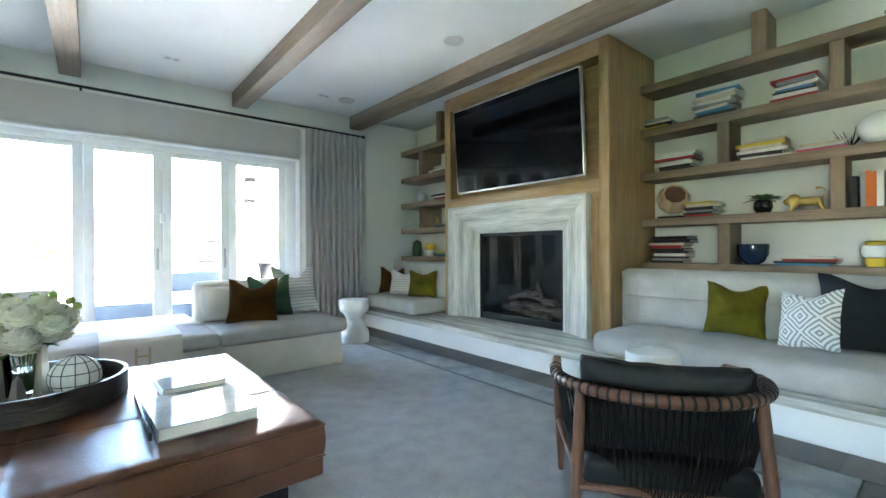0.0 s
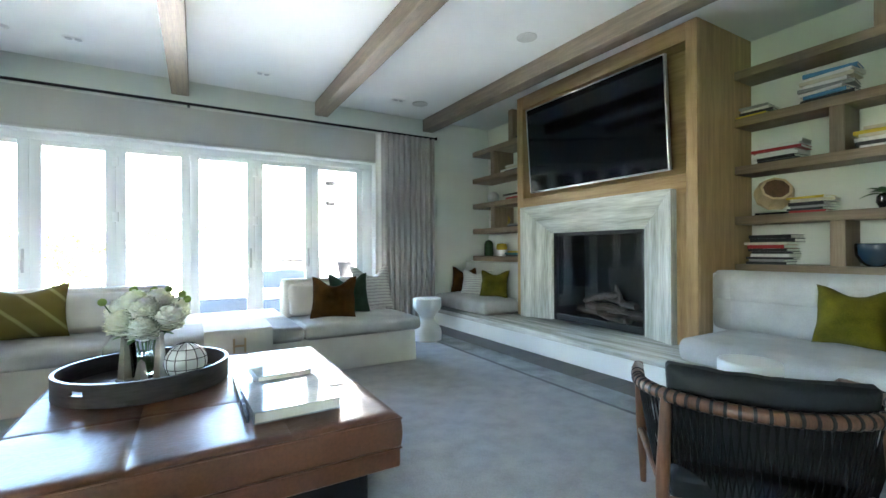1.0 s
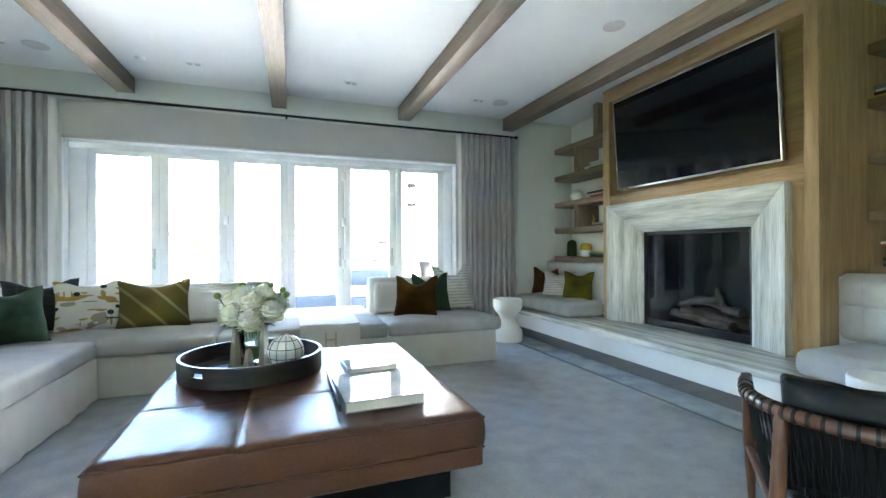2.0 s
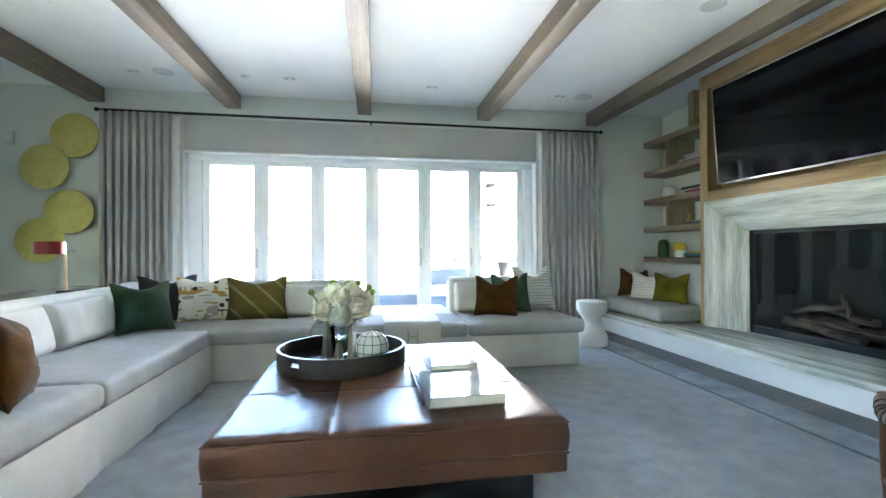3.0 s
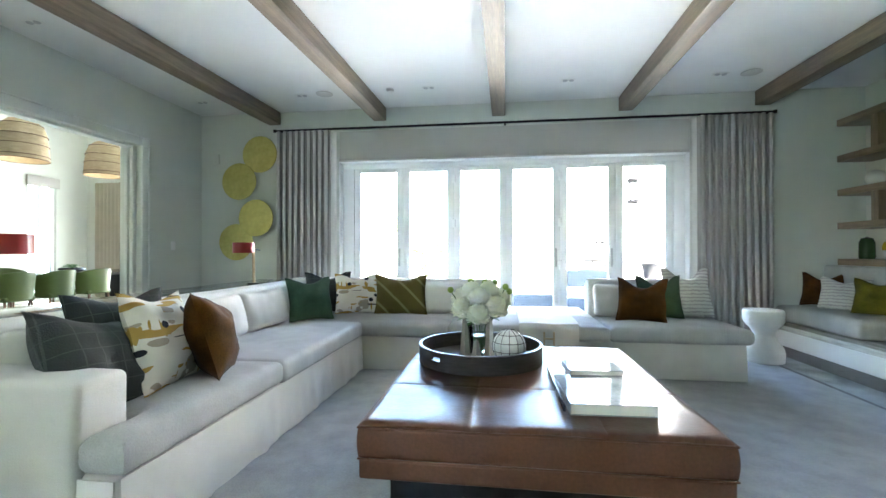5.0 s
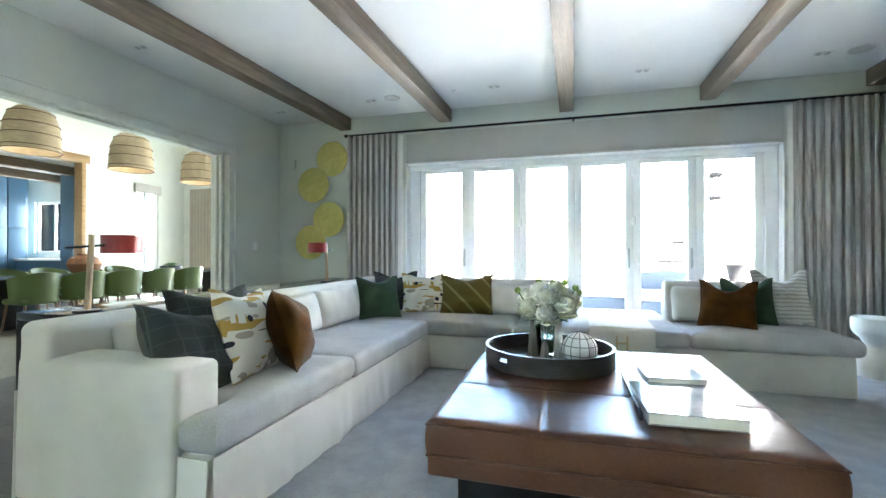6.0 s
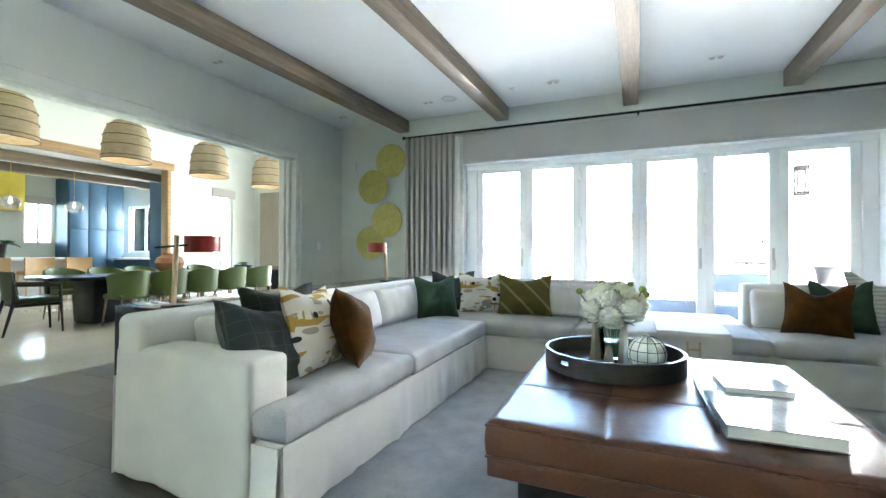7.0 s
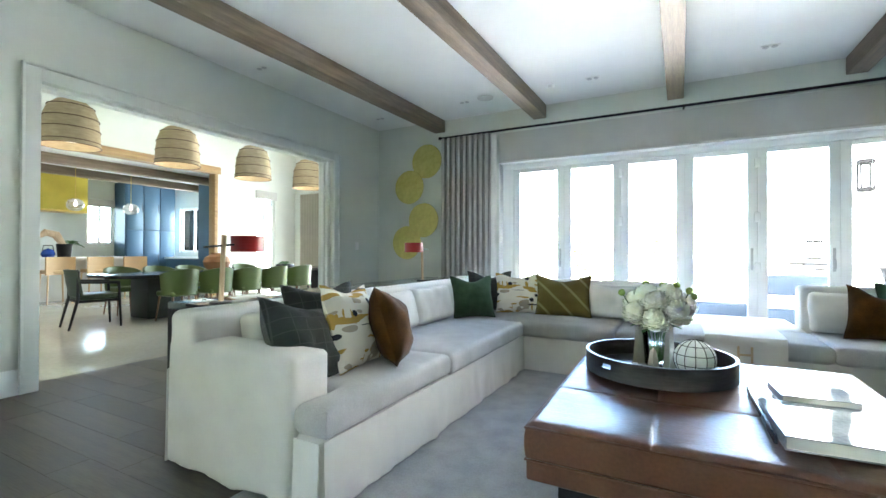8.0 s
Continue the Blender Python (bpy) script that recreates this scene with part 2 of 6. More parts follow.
TRAYM = shade("dark_tray_wood", (0.028, 0.024, 0.022), 0.4, col2=(0.075, 0.065, 0.058), scale=2, fine=14, bump=0.25, stretch=(1, 1, 7))
PETAL = shade("petal", (0.88, 0.88, 0.66), 0.7, col2=(0.95, 0.95, 0.84), scale=20, fine=90, bump=0.1)
PETAL.node_tree.nodes["Principled BSDF"].inputs["Subsurface Weight"].default_value = 0.6
PETAL.node_tree.nodes["Principled BSDF"].inputs["Subsurface Radius"].default_value = (0.03, 0.03, 0.02)
PETAL.node_tree.nodes["Principled BSDF"].inputs["Subsurface Scale"].default_value = 1.0
BUD = shade("bud", (0.3, 0.42, 0.1), 0.6, var=0.2)
LEAF = shade("leaf", (0.05, 0.13, 0.03), 0.45, var=0.3, scale=12)
CLEARW = pane_glass("window_glass")
SMOKE = pane_glass("fire_glass")
[k for k in SMOKE.node_tree.nodes if k.type == "FRESNEL"][0].inputs[0].default_value = 1.26
GLOBE = thin_glass("globe_glass")
CAPIZ = shade("capiz", (0.78, 0.8, 0.78), 0.35, var=0.07, scale=14)
OLIVE = shade("olive_velvet", (0.06, 0.052, 0.004), 0.9, col2=(0.14, 0.12, 0.010), scale=7, fine=150, bump=0.15, sheen=0.08, spec=0.12)
RUST = shade("rust_velvet", (0.04, 0.016, 0.003), 0.95, col2=(0.11, 0.044, 0.007), scale=7, fine=150, bump=0.15, sheen=0.08, spec=0.12)
GREEN = shade("green_velvet", (0.034, 0.062, 0.036), 0.9, spec=0.12, col2=(0.068, 0.112, 0.068), scale=7, fine=150, bump=0.15, sheen=0.08)
CHAR = checked("charcoal_check", (0.030, 0.034, 0.032), (0.055, 0.06, 0.054), 0.075)
NAVY = shade("black_cloth", (0.01, 0.012, 0.016), 0.85, var=0.2, fine=150, bump=0.2)
PRINT = blotched("printed_cloth", (0.72, 0.69, 0.61), (0.42, 0.27, 0.06), (0.02, 0.024, 0.034))
OLSTR = striped("olive_stripe", (0.115, 0.086, 0.012), (0.24, 0.21, 0.08), "DIAGONAL", 0.11, 0.012)
CHEV = diamonds("white_diamonds", (0.70, 0.70, 0.67), (0.26, 0.28, 0.30), 0.21, 3.0)
TUFT = striped("ribbed_white", (0.58, 0.56, 0.52), (0.4, 0.385, 0.36), "Z", 0.035, 0.25, wobble=2.5)
RED = shade("red_shade", (0.32, 0.012, 0.01), 0.35, var=0.1)
STONEF = shade("polished_stone", (0.40, 0.37, 0.31), 0.13, col2=(0.52, 0.49, 0.42), scale=0.8, fine=20, bump=0.02)
RATTAN = shade("woven_rattan", (0.31, 0.235, 0.135), 0.8, col2=(0.45, 0.36, 0.225), scale=9, fine=160, bump=0.5, stretch=(1, 1, 4))
RIB = shade("dark_cane", (0.10, 0.055, 0.025), 0.6, var=0.2)
CHAIRG = shade("green_leather", (0.062, 0.09, 0.018), 0.45, var=0.12, fine=80)
DKGREEN = shade("dark_green_leather", (0.022, 0.034, 0.014), 0.45, var=0.12, fine=80)
BLUE = shade("blue_cabinet", (0.04, 0.10, 0.165), 0.5, var=0.06)
GOLDH = shade("brass_hood", (0.5, 0.4, 0.06), 0.35, metal=0.6, var=0.15, scale=2)
CLAY = shade("terracotta", (0.27, 0.12, 0.05), 0.7, var=0.2, scale=8)
PATIO = shade("patio_stone", (0.78, 0.76, 0.72), 0.8, var=0.1, scale=1.2, fine=30)
STUCCO = shade("outside_stucco", (0.8, 0.79, 0.76), 0.9, var=0.04, fine=60)
# greys set below the stone's own, against overexposure on the terrace
STONE = shade("stacked_stone_darkened", (0.035, 0.034, 0.033), 0.9, col2=(0.10, 0.095, 0.09), scale=4, fine=40, bump=0.4)
# darker than the real cloth, in place of a covered terrace's shade
SLATEB = shade("outdoor_cloth_darkened", (0.022, 0.032, 0.045), 0.9, var=0.1, fine=150)
GRASS = shade("grass", (0.05, 0.10, 0.02), 0.95, var=0.4, scale=0.8, fine=30)
LAMPE = shade("lit_diffuser", (1.0, 0.9, 0.75), 0.5, glow=0.1, var=0.0, bump=0)


# ---- helpers for shapes ----
def thing(name, at, label, category, group="", turn=0.0, kind=""):
    ob = new(name)
    ob.matrix_world = pose(*at, 0, 0, turn)
    return tagged(ob, label, category, group, kind)


def finish(name, bm, material, smooth=True, angle=35):
    bmesh.ops.recalc_face_normals(bm, faces=bm.faces)
    me = bpy.data.meshes.new(name)
    if smooth:
        for f in bm.faces:
            f.smooth = True
        for e in bm.edges:
            if len(e.link_faces) == 2 and e.calc_face_angle(0) > radians(angle):
                e.smooth = False
    bm.to_mesh(me)
    bm.free()
    me.materials.append(material)
    return me


def part(name, bm, material, parent=None, label="", smooth=True):
    ob = new(name, finish(name, bm, material, smooth))
    if parent:
        ob.parent = parent
    if label:
        ob["label"] = label
    return ob


def solid(name, bm, material, label, category, kind="", group=""):
    return tagged(part(name, bm, material), label, category, group, kind)


def box(x0, x1, y0, y1, z0, z1, r=0.0, seg=2, bm=None):
    bm = bm or bmesh.new()
    m = Matrix.LocRotScale(((x0 + x1) / 2, (y0 + y1) / 2, (z0 + z1) / 2), None, (abs(x1 - x0), abs(y1 - y0), abs(z1 - z0)))
    vs = bmesh.ops.create_cube(bm, size=1, matrix=m)["verts"]
    if r:
        es = list({e for v in vs for e in v.link_edges})
        bmesh.ops.bevel(bm, geom=es, offset=r, segments=seg, affect="EDGES", profile=0.5)
    return bm


def soft(x0, x1, y0, y1, z0, z1, r=0.05, n=10, puff=0.0, wrinkle=0.0, seed=0.0, side=0.0):
    """A stuffed block: rounded edges, a crowned top, slight creases."""
    bm = bmesh.new()
    c = Vector(((x0 + x1) / 2, (y0 + y1) / 2, (z0 + z1) / 2))
    h = Vector((abs(x1 - x0) / 2, abs(y1 - y0) / 2, abs(z1 - z0) / 2))
    r = min(r, *h)
    inner = h - Vector((r, r, r))
    cuts = [max(3, min(n * 4, int(2 * a / max(2 * min(h), 0.05) * 3) + 4)) for a in h]

    def spread(k, a):
        # more rows close to the rounded edges
        out = []
        for i in range(k + 1):
            s = -1 + 2 * i / k
            out.append(s)
        e = r / h[a]
        return sorted(set([round(v, 5) for v in out] + [-1 + e * q for q in (0.15, 0.45, 0.8)] + [1 - e * q for q in (0.15, 0.45, 0.8)]))
    ticks = [spread(cuts[a], a) for a in range(3)]
    for a in range(3):
        b, d = (a + 1) % 3, (a + 2) % 3
        for s in (-1, 1):
            grid = []
            for u in ticks[b]:
                row = []
                for v in ticks[d]:
                    p = [0, 0, 0]
                    p[a], p[b], p[d] = s, u, v
                    q = Vector((p[0] * h[0], p[1] * h[1], p[2] * h[2]))
                    core = Vector([max(-inner[i], min(inner[i], q[i])) for i in range(3)])
                    out = q - core
                    if out.length > 1e-9:
                        q = core + out.normalized() * r
                    if puff and q.z > 0:
                        q.z += puff * (1 - (q.x / h.x) ** 2) * (1 - (q.y / h.y) ** 2) * (q.z / h.z)
                    if side:
                        f = 1 - (q.z / h.z) ** 2
                        q.x += side * f * q.x / h.x
                        q.y += side * f * q.y / h.y
                    q += c
                    if wrinkle:
                        w = noise.noise(Vector((q.x * 5 + seed, q.y * 5, q.z * 7))) + 0.6 * noise.noise(Vector((q.x * 13, q.y * 13 + seed, q.z * 9)))
                        q += (q - c).normalized() * w * wrinkle
                    row.append(bm.verts.new(q))
                grid.append(row)
            for i in range(len(grid) - 1):
                for j in range(len(grid[0]) - 1):
                    bm.faces.new((grid[i][j], grid[i + 1][j], grid[i + 1][j + 1], grid[i][j + 1]))
    bmesh.ops.remove_doubles(bm, verts=bm.verts, dist=1e-4)
    return bm


def turned(profile, seg=32, at=(0, 0, 0), bm=None, rough=0.0):
    """A body turned round z from rows of radius and height."""
    bm = bm or bmesh.new()
    rings = []
    for r, z in profile:
        if r < 1e-6:
            rings.append([bm.verts.new((at[0], at[1], at[2] + z))])
            continue
        ring = []
        for i in range(seg):
            a = 2 * math.pi * i / seg
            rr = r * (1 + rough * noise.noise(Vector((math.cos(a) * 3, math.sin(a) * 3, z * 14))))
            ring.append(bm.verts.new((at[0] + rr * math.cos(a), at[1] + rr * math.sin(a), at[2] + z)))
        rings.append(ring)
    for a, b in zip(rings, rings[1:]):
        for i in range(seg):
            j = (i + 1) % seg
            if len(a) == 1 and len(b) > 1:
                bm.faces.new((a[0], b[j], b[i]))
            elif len(b) == 1 and len(a) > 1:
                bm.faces.new((a[i], a[j], b[0]))
            elif len(a) > 1:
                bm.faces.new((a[i], a[j], b[j], b[i]))
    if profile[0] == profile[-1]:
        bmesh.ops.remove_doubles(bm, verts=rings[0] + rings[-1], dist=1e-6)
        return bm
    for ring in (rings[0], rings[-1]):
        if len(ring) > 2:
            bm.faces.new(ring)
    return bm


def tube(points, radius, seg=10, bm=None):
    """A round bar along points; radius may be a list."""
    bm = bm or bmesh.new()
    pts = [Vector(p) for p in points]
    rad = radius if isinstance(radius, (list, tuple)) else [radius] * len(pts)
    rings, ref = [], None
    for i, p in enumerate(pts):
        d = (pts[min(i + 1, len(pts) - 1)] - pts[max(i - 1, 0)]).normalized()
        if ref is None:
            ref = d.orthogonal().normalized()
        ref = (ref - d * ref.dot(d)).normalized()
        s = d.cross(ref)
        rings.append([bm.verts.new(p + (ref * math.cos(2 * math.pi * k / seg) + s * math.sin(2 * math.pi * k / seg)) * rad[i]) for k in range(seg)])
    for a, b in zip(rings, rings[1:]):
        for k in range(seg):
            bm.faces.new((a[k], a[(k + 1) % seg], b[(k + 1) % seg], b[k]))
    bm.faces.new(rings[0])
    bm.faces.new(rings[-1])
    return bm


def sheet(nu, nv, f, thick=0.0):
    """A grid of points f(u, v), given thickness along its normals."""
    bm = bmesh.new()
    P = [[Vector(f(i / nu, j / nv)) for j in range(nv + 1)] for i in range(nu + 1)]

    def normal(i, j):
        du = P[min(i + 1, nu)][j] - P[max(i - 1, 0)][j]
        dv = P[i][min(j + 1, nv)] - P[i][max(j - 1, 0)]
        n = du.cross(dv)
        return n.normalized() if n.length > 1e-12 else Vector((0, 0, 1))
    g = [[bm.verts.new(P[i][j]) for j in range(nv + 1)] for i in range(nu + 1)]
    for i in range(nu):
        for j in range(nv):
            bm.faces.new((g[i][j], g[i + 1][j], g[i + 1][j + 1], g[i][j + 1]))
    if thick:
        h = [[bm.verts.new(P[i][j] - normal(i, j) * thick) for j in range(nv + 1)] for i in range(nu + 1)]
        for i in range(nu):
            for j in range(nv):
                bm.faces.new((h[i][j + 1], h[i + 1][j + 1], h[i + 1][j], h[i][j]))
        edge = [(i, 0) for i in range(nu)] + [(nu, j) for j in range(nv)] + [(i, nv) for i in range(nu, 0, -1)] + [(0, j) for j in range(nv, 0, -1)]
        for k, (i, j) in enumerate(edge):
            m, n = edge[(k + 1) % len(edge)]
            bm.faces.new((g[m][n], g[i][j], h[i][j], h[m][n]))
    return bm


def pillow_shape(w, h, d, chop=0.0, seed=0.0, n=18):
    """A throw pillow standing in the xz plane on z = 0, with drawn-out corners."""
    bm = bmesh.new()
    sides = []
    for s in (-1, 1):
        grid = []
        for i in range(n + 1):
            row = []
            for j in range(n + 1):
                u, v = -1 + 2 * i / n, -1 + 2 * j / n
                x = w / 2 * u * (1 - 0.09 * (1 - v * v))
                z = h / 2 * v * (1 - 0.09 * (1 - u * u))
                t = d / 2 * ((1 - abs(u) ** 2.4) * (1 - abs(v) ** 2.4)) ** 0.62
                if v > 0:
                    z -= chop * math.cos(min(abs(u) * 1.25, 1) * math.pi / 2) ** 1.5 * v * v
                edge = (1 - u * u) * (1 - v * v)
                t *= 1 + 0.22 * noise.noise(Vector((u * 1.7 + seed, v * 1.7, s * 2.0 + seed)))
                t += 0.018 * edge * noise.noise(Vector((u * 4 + seed, v * 3.2, s * 3.0)))
                row.append(bm.verts.new((x + 0.01 * noise.noise(Vector((v * 2, seed, u))), s * t, z + h / 2 + 0.008 * noise.noise(Vector((u * 2, seed, v))))))
            grid.append(row)
        for i in range(n):
            for j in range(n):
                bm.faces.new((grid[i][j], grid[i + 1][j], grid[i + 1][j + 1], grid[i][j + 1]))
        sides.append(grid)
    bmesh.ops.remove_doubles(bm, verts=bm.verts, dist=1e-4)
    return bm


def pillow(at, w, h, d, face, lean, material, label, chop=0.05, seed=0.0, group="throw pillows", spin=0.0):
    """face: bearing of its front in degrees from -y, lean: backwards."""
    ob = solid("throw_pillow", pillow_shape(w, h, d, chop, seed), material, label, "pillow", group=group)
    ob.matrix_world = pose(*at, 0, 0, face) @ pose(0, 0, 0, -lean, 0, 0) @ pose(0, 0, 0, 0, spin, 0)
    return ob


# ---- the room's shell ----
XL, XR, YW, YB, ZC = -3.66, 5.88, 6.14, -3.4, 3.23
DX0, DX1, DHEAD = -1.44, 3.41, 2.46          # opening of the folding doors
floor = solid("floor", box(XL - 0.31, 4.28, YB, YW + 0.3, -0.12, -0.012), FLOORW, "grey-brown oak plank floor with a low sheen", "floor", "structure")
wn_ = bmesh.new()
for a in ((XL - 0.3, DX0, YW, YW + 0.3, 0, ZC + 0.15), (DX1, 6.1, YW, YW + 0.3, 0, ZC + 0.15), (DX0, DX1, YW, YW + 0.3, DHEAD, ZC + 0.15)):
    box(*a, bm=wn_)
solid("wall_north", wn_, WALL, "pale grey painted wall round the folding doors", "wall", "structure")
OY0, OY1, OH = 1.56, 5.0, 2.5              # opening to the dining room
ww = bmesh.new()
# the gap south of the cased opening holds the added window
for a in ((XL - 0.3, XL, YB, -2.75, 0, 4.6), (XL - 0.3, XL, -2.75, -0.75, 0, 0.35), (XL - 0.3, XL, -2.75, -0.75, 2.45, 4.6), (XL - 0.3, XL, -0.75, OY0, 0, 4.6), (XL - 0.3, XL, OY1, YW - 0.002, 0, 4.6), (XL - 0.3, XL, OY0, OY1, OH, 4.6)):
    box(*a, bm=ww)
solid("wall_west", ww, WALL, "pale grey-green painted wall with a wide cased opening", "wall", "structure")
we = bmesh.new()
box(XR, XR + 0.2, YB, 2.3, -0.1, ZC + 0.15, bm=we)
box(5.51, 5.71, 4.5, YW - 0.002, -0.1, ZC + 0.15, bm=we)
box(5.71, 6.08, 4.3, 4.5, -0.1, ZC + 0.15, bm=we)
box(XR, XR + 0.2, 2.3, 4.3, -0.1, ZC + 0.15, bm=we)
solid("wall_east", we, SHELFW, "off-white painted wall behind the shelves", "wall", "structure")
solid("wall_south", box(XL - 0.3, XR + 0.2, YB - 0.2, YB, -0.1, ZC + 0.15), WALL, "pale grey painted wall", "wall", "structure")
ceiling = solid("ceiling", box(XL, 6.08, YB, YW, ZC, ZC + 0.15), CEIL, "flat white painted ceiling between oak beams", "ceiling", "structure")
for x, skew in ((-2.45, 1.9), (-0.822, 1.4), (0.892, 0.7), (2.6, 0.0), (4.305, -1.0)):
    bm = box(-0.092, 0.092, -4.6, 4.7, -0.19, 0, 0.008, 2)
    b = solid("ceiling_beam", bm, BEAM, "square oak ceiling beam with a weathered brown finish", "beam", group="ceiling beams")
    b.matrix_world = pose(x, YW - 0.004, ZC, 0, 0, -skew) @ pose(0, -4.701, 0)

# casing of the dining opening, skirting boards
trim = bmesh.new()
box(XL, XL + 0.02, OY0 - 0.10, OY0, 0, OH + 0.10, 0.004, bm=trim)
box(XL, XL + 0.02, OY1, OY1 + 0.10, 0, OH + 0.10, 0.004, bm=trim)
box(XL, XL + 0.02, OY0, OY1, OH, OH + 0.10, 0.004, bm=trim)
box(XL, XL + 0.032, OY0 - 0.12, OY0 - 0.10, 0, OH + 0.12, 0.004, bm=trim)
box(XL, XL + 0.032, OY1 + 0.10, OY1 + 0.12, 0, OH + 0.12, 0.004, bm=trim)
box(XL, XL + 0.032, OY0 - 0.12, OY1 + 0.12, OH + 0.10, OH + 0.12, 0.004, bm=trim)
solid("trim", trim, CASING, "white painted casing round the wide opening", "trim", "structure")
pocket = bmesh.new()
for x in (XL - 0.11, XL - 0.19):
    box(x, x + 0.045, OY1 - 0.06, OY1 - 0.001, 0.01, OH - 0.01, 0.003, bm=pocket)
box(XL - 0.2, XL - 0.08, OY0, OY1, OH - 0.03, OH - 0.001, bm=pocket)
solid("door_1", pocket, CASING, "white sliding doors pushed back into their wall pocket", "sliding door", "structure")
skirt = bmesh.new()
for y0, y1 in ((YB, OY0 - 0.122), (OY1 + 0.122, YW - 0.001)):
    box(XL, XL + 0.018, y0, y1, 0, 0.2, 0.004, bm=skirt)
box(XL + 0.02, DX0 - 0.02, YW - 0.018, YW, 0, 0.2, 0.004, bm=skirt)
box(DX1 + 0.02, 4.27, YW - 0.018, YW, 0, 0.2, 0.004, bm=skirt)
solid("baseboard", skirt, TRIM, "tall white painted skirting board", "baseboard", "structure")

sw = thing("light_switch", (XL, 5.55, 1.22), "small white wall switch plate", "switch")
part("plate", box(0.0, 0.008, -0.04, 0.04, -0.06, 0.06, 0.003), TRIM, sw)
part("rocker", box(0.008, 0.012, -0.015, 0.015, -0.03, 0.03, 0.002), WHITE, sw)
# rug
rug = thing("area_rug", (0, 0, 0), "grey wool rug with a paler border band", "rug")
part("field", box(-0.62, 3.63, 0.6, 4.8, -0.011, 0.004, 0.003), RUG, rug)
bm = bmesh.new()
for a in ((3.67, 3.95, 0.3, 5.1), (-0.92, -0.66, 0.3, 5.1), (-0.66, 3.67, 4.84, 5.1), (-0.66, 3.67, 0.3, 0.56)):
    box(a[0], a[1], a[2], a[3], -0.011, 0.004, 0.003, bm=bm)
part("border", bm, RUGB, rug, "blue-grey border band")
bm = bmesh.new()
for a in ((3.63, 3.67, 0.56, 4.84), (-0.66, -0.62, 0.56, 4.84), (-0.62, 3.63, 4.8, 4.84), (-0.62, 3.63, 0.56, 0.6)):
    box(a[0], a[1], a[2], a[3], -0.011, 0.001, bm=bm)
part("groove", bm, shade("rug_groove", (0.15, 0.155, 0.165), 0.95, var=0.1), rug)

# ---- folding doors ----
FY = 6.30
frame_b = bmesh.new()
box(DX0 + 0.02, DX0 + 0.19, FY - 0.06, FY + 0.08, 0.031, DHEAD - 0.091, 0.006, bm=frame_b)
box(DX1 - 0.16, DX1 - 0.02, FY - 0.06, FY + 0.08, 0.031, DHEAD - 0.091, 0.006, bm=frame_b)
box(DX0 + 0.016, DX1 - 0.016, FY - 0.06, FY + 0.08, DHEAD - 0.09, DHEAD - 0.016, 0.004, bm=frame_b)
win = thing("window_1", (0, 0, 0), "row of six shut white folding glass doors", "folding doors", kind="structure")
part("window_frame", frame_b, DOORW, win)
lining = bmesh.new()
box(DX0, DX0 + 0.015, YW - 0.02, YW + 0.3, 0, DHEAD, bm=lining)
box(DX1 - 0.015, DX1, YW - 0.02, YW + 0.3, 0, DHEAD, bm=lining)
box(DX0 + 0.015, DX1 - 0.015, YW - 0.02, YW + 0.3, DHEAD - 0.015, DHEAD, bm=lining)
part("reveal", lining, DOORW, win)
part("sill", box(DX0 + 0.02, DX1 - 0.02, FY - 0.07, FY + 0.1, 0, 0.03, 0.004), NICKEL, win)
PITCH = 0.753
for k in range(6):
    g0 = -1.165 + PITCH * k
    g1 = g0 + 0.555
    bm = bmesh.new()
    box(g0 - 0.0988, g0, FY - 0.025, FY + 0.025, 0.031, DHEAD - 0.0915, 0.003, bm=bm)
    box(g1, g1 + 0.0988, FY - 0.025, FY + 0.025, 0.031, DHEAD - 0.0915, 0.003, bm=bm)
    box(g0, g1, FY - 0.025, FY + 0.025, 2.31, DHEAD - 0.0915, 0.003, bm=bm)
    box(g0, g1, FY - 0.025, FY + 0.025, 0.031, 0.24, 0.003, bm=bm)
    leaf = part("door_leaf", bm, DOORW, win)
    pane = part("pane", box(g0 - 0.004, g1 + 0.004, FY - 0.004, FY + 0.004, 0.235, 2.315), CLEARW, leaf)
    pane.visible_shadow = False
    if k in (1, 3):
        for z in (2.2, 1.55, 0.95, 0.3):
            part("hinge", box(g1 + 0.07, g1 + 0.125, FY - 0.045, FY - 0.02, z - 0.06, z + 0.06, 0.006), DOORW, leaf)
    if k in (3, 0, 4):
        bm = box(g1 + 0.03, g1 + 0.055, FY - 0.035, FY - 0.022, 0.92, 1.18, 0.004)
        tube([(g1 + 0.042, FY - 0.03, 1.05), (g1 + 0.042, FY - 0.07, 1.05), (g1 + 0.042, FY - 0.075, 0.95)], 0.008, 8, bm=bm)
        part("handle", bm, NICKEL, leaf)
# roman blind between the curtains
blind = thing("roman_blind", (0, 0, 0), "raised flat linen blind above the folding doors", "blind")
part("fabric", sheet(30, 8, lambda u, v: (DX0 + 0.01 + (DX1 - DX0 - 0.02) * u, YW - 0.03 - 0.004 * math.sin(u * 9), 2.455 + 0.44 * v), 0.012), BLIND, blind)
part("hem_fold", box(DX0 + 0.01, DX1 - 0.01, YW - 0.055, YW - 0.032, 2.455, 2.485, 0.008), BLIND, blind)
# curtain rod
rod = thing("curtain_rod", (0, 0, 0), "slim black iron curtain rod over the folding doors", "curtain rod")
part("bar", tube([(-2.4, 6.03, 2.92), (4.4, 6.03, 2.92)], 0.016, 12), BLACK, rod)
for x in (-2.4, 4.4):
    part("finial", turned([(0.0, -0.02), (0.02, -0.02), (0.022, 0.02), (0, 0.02)], 14, (x, 6.03, 2.92)), BLACK, rod)
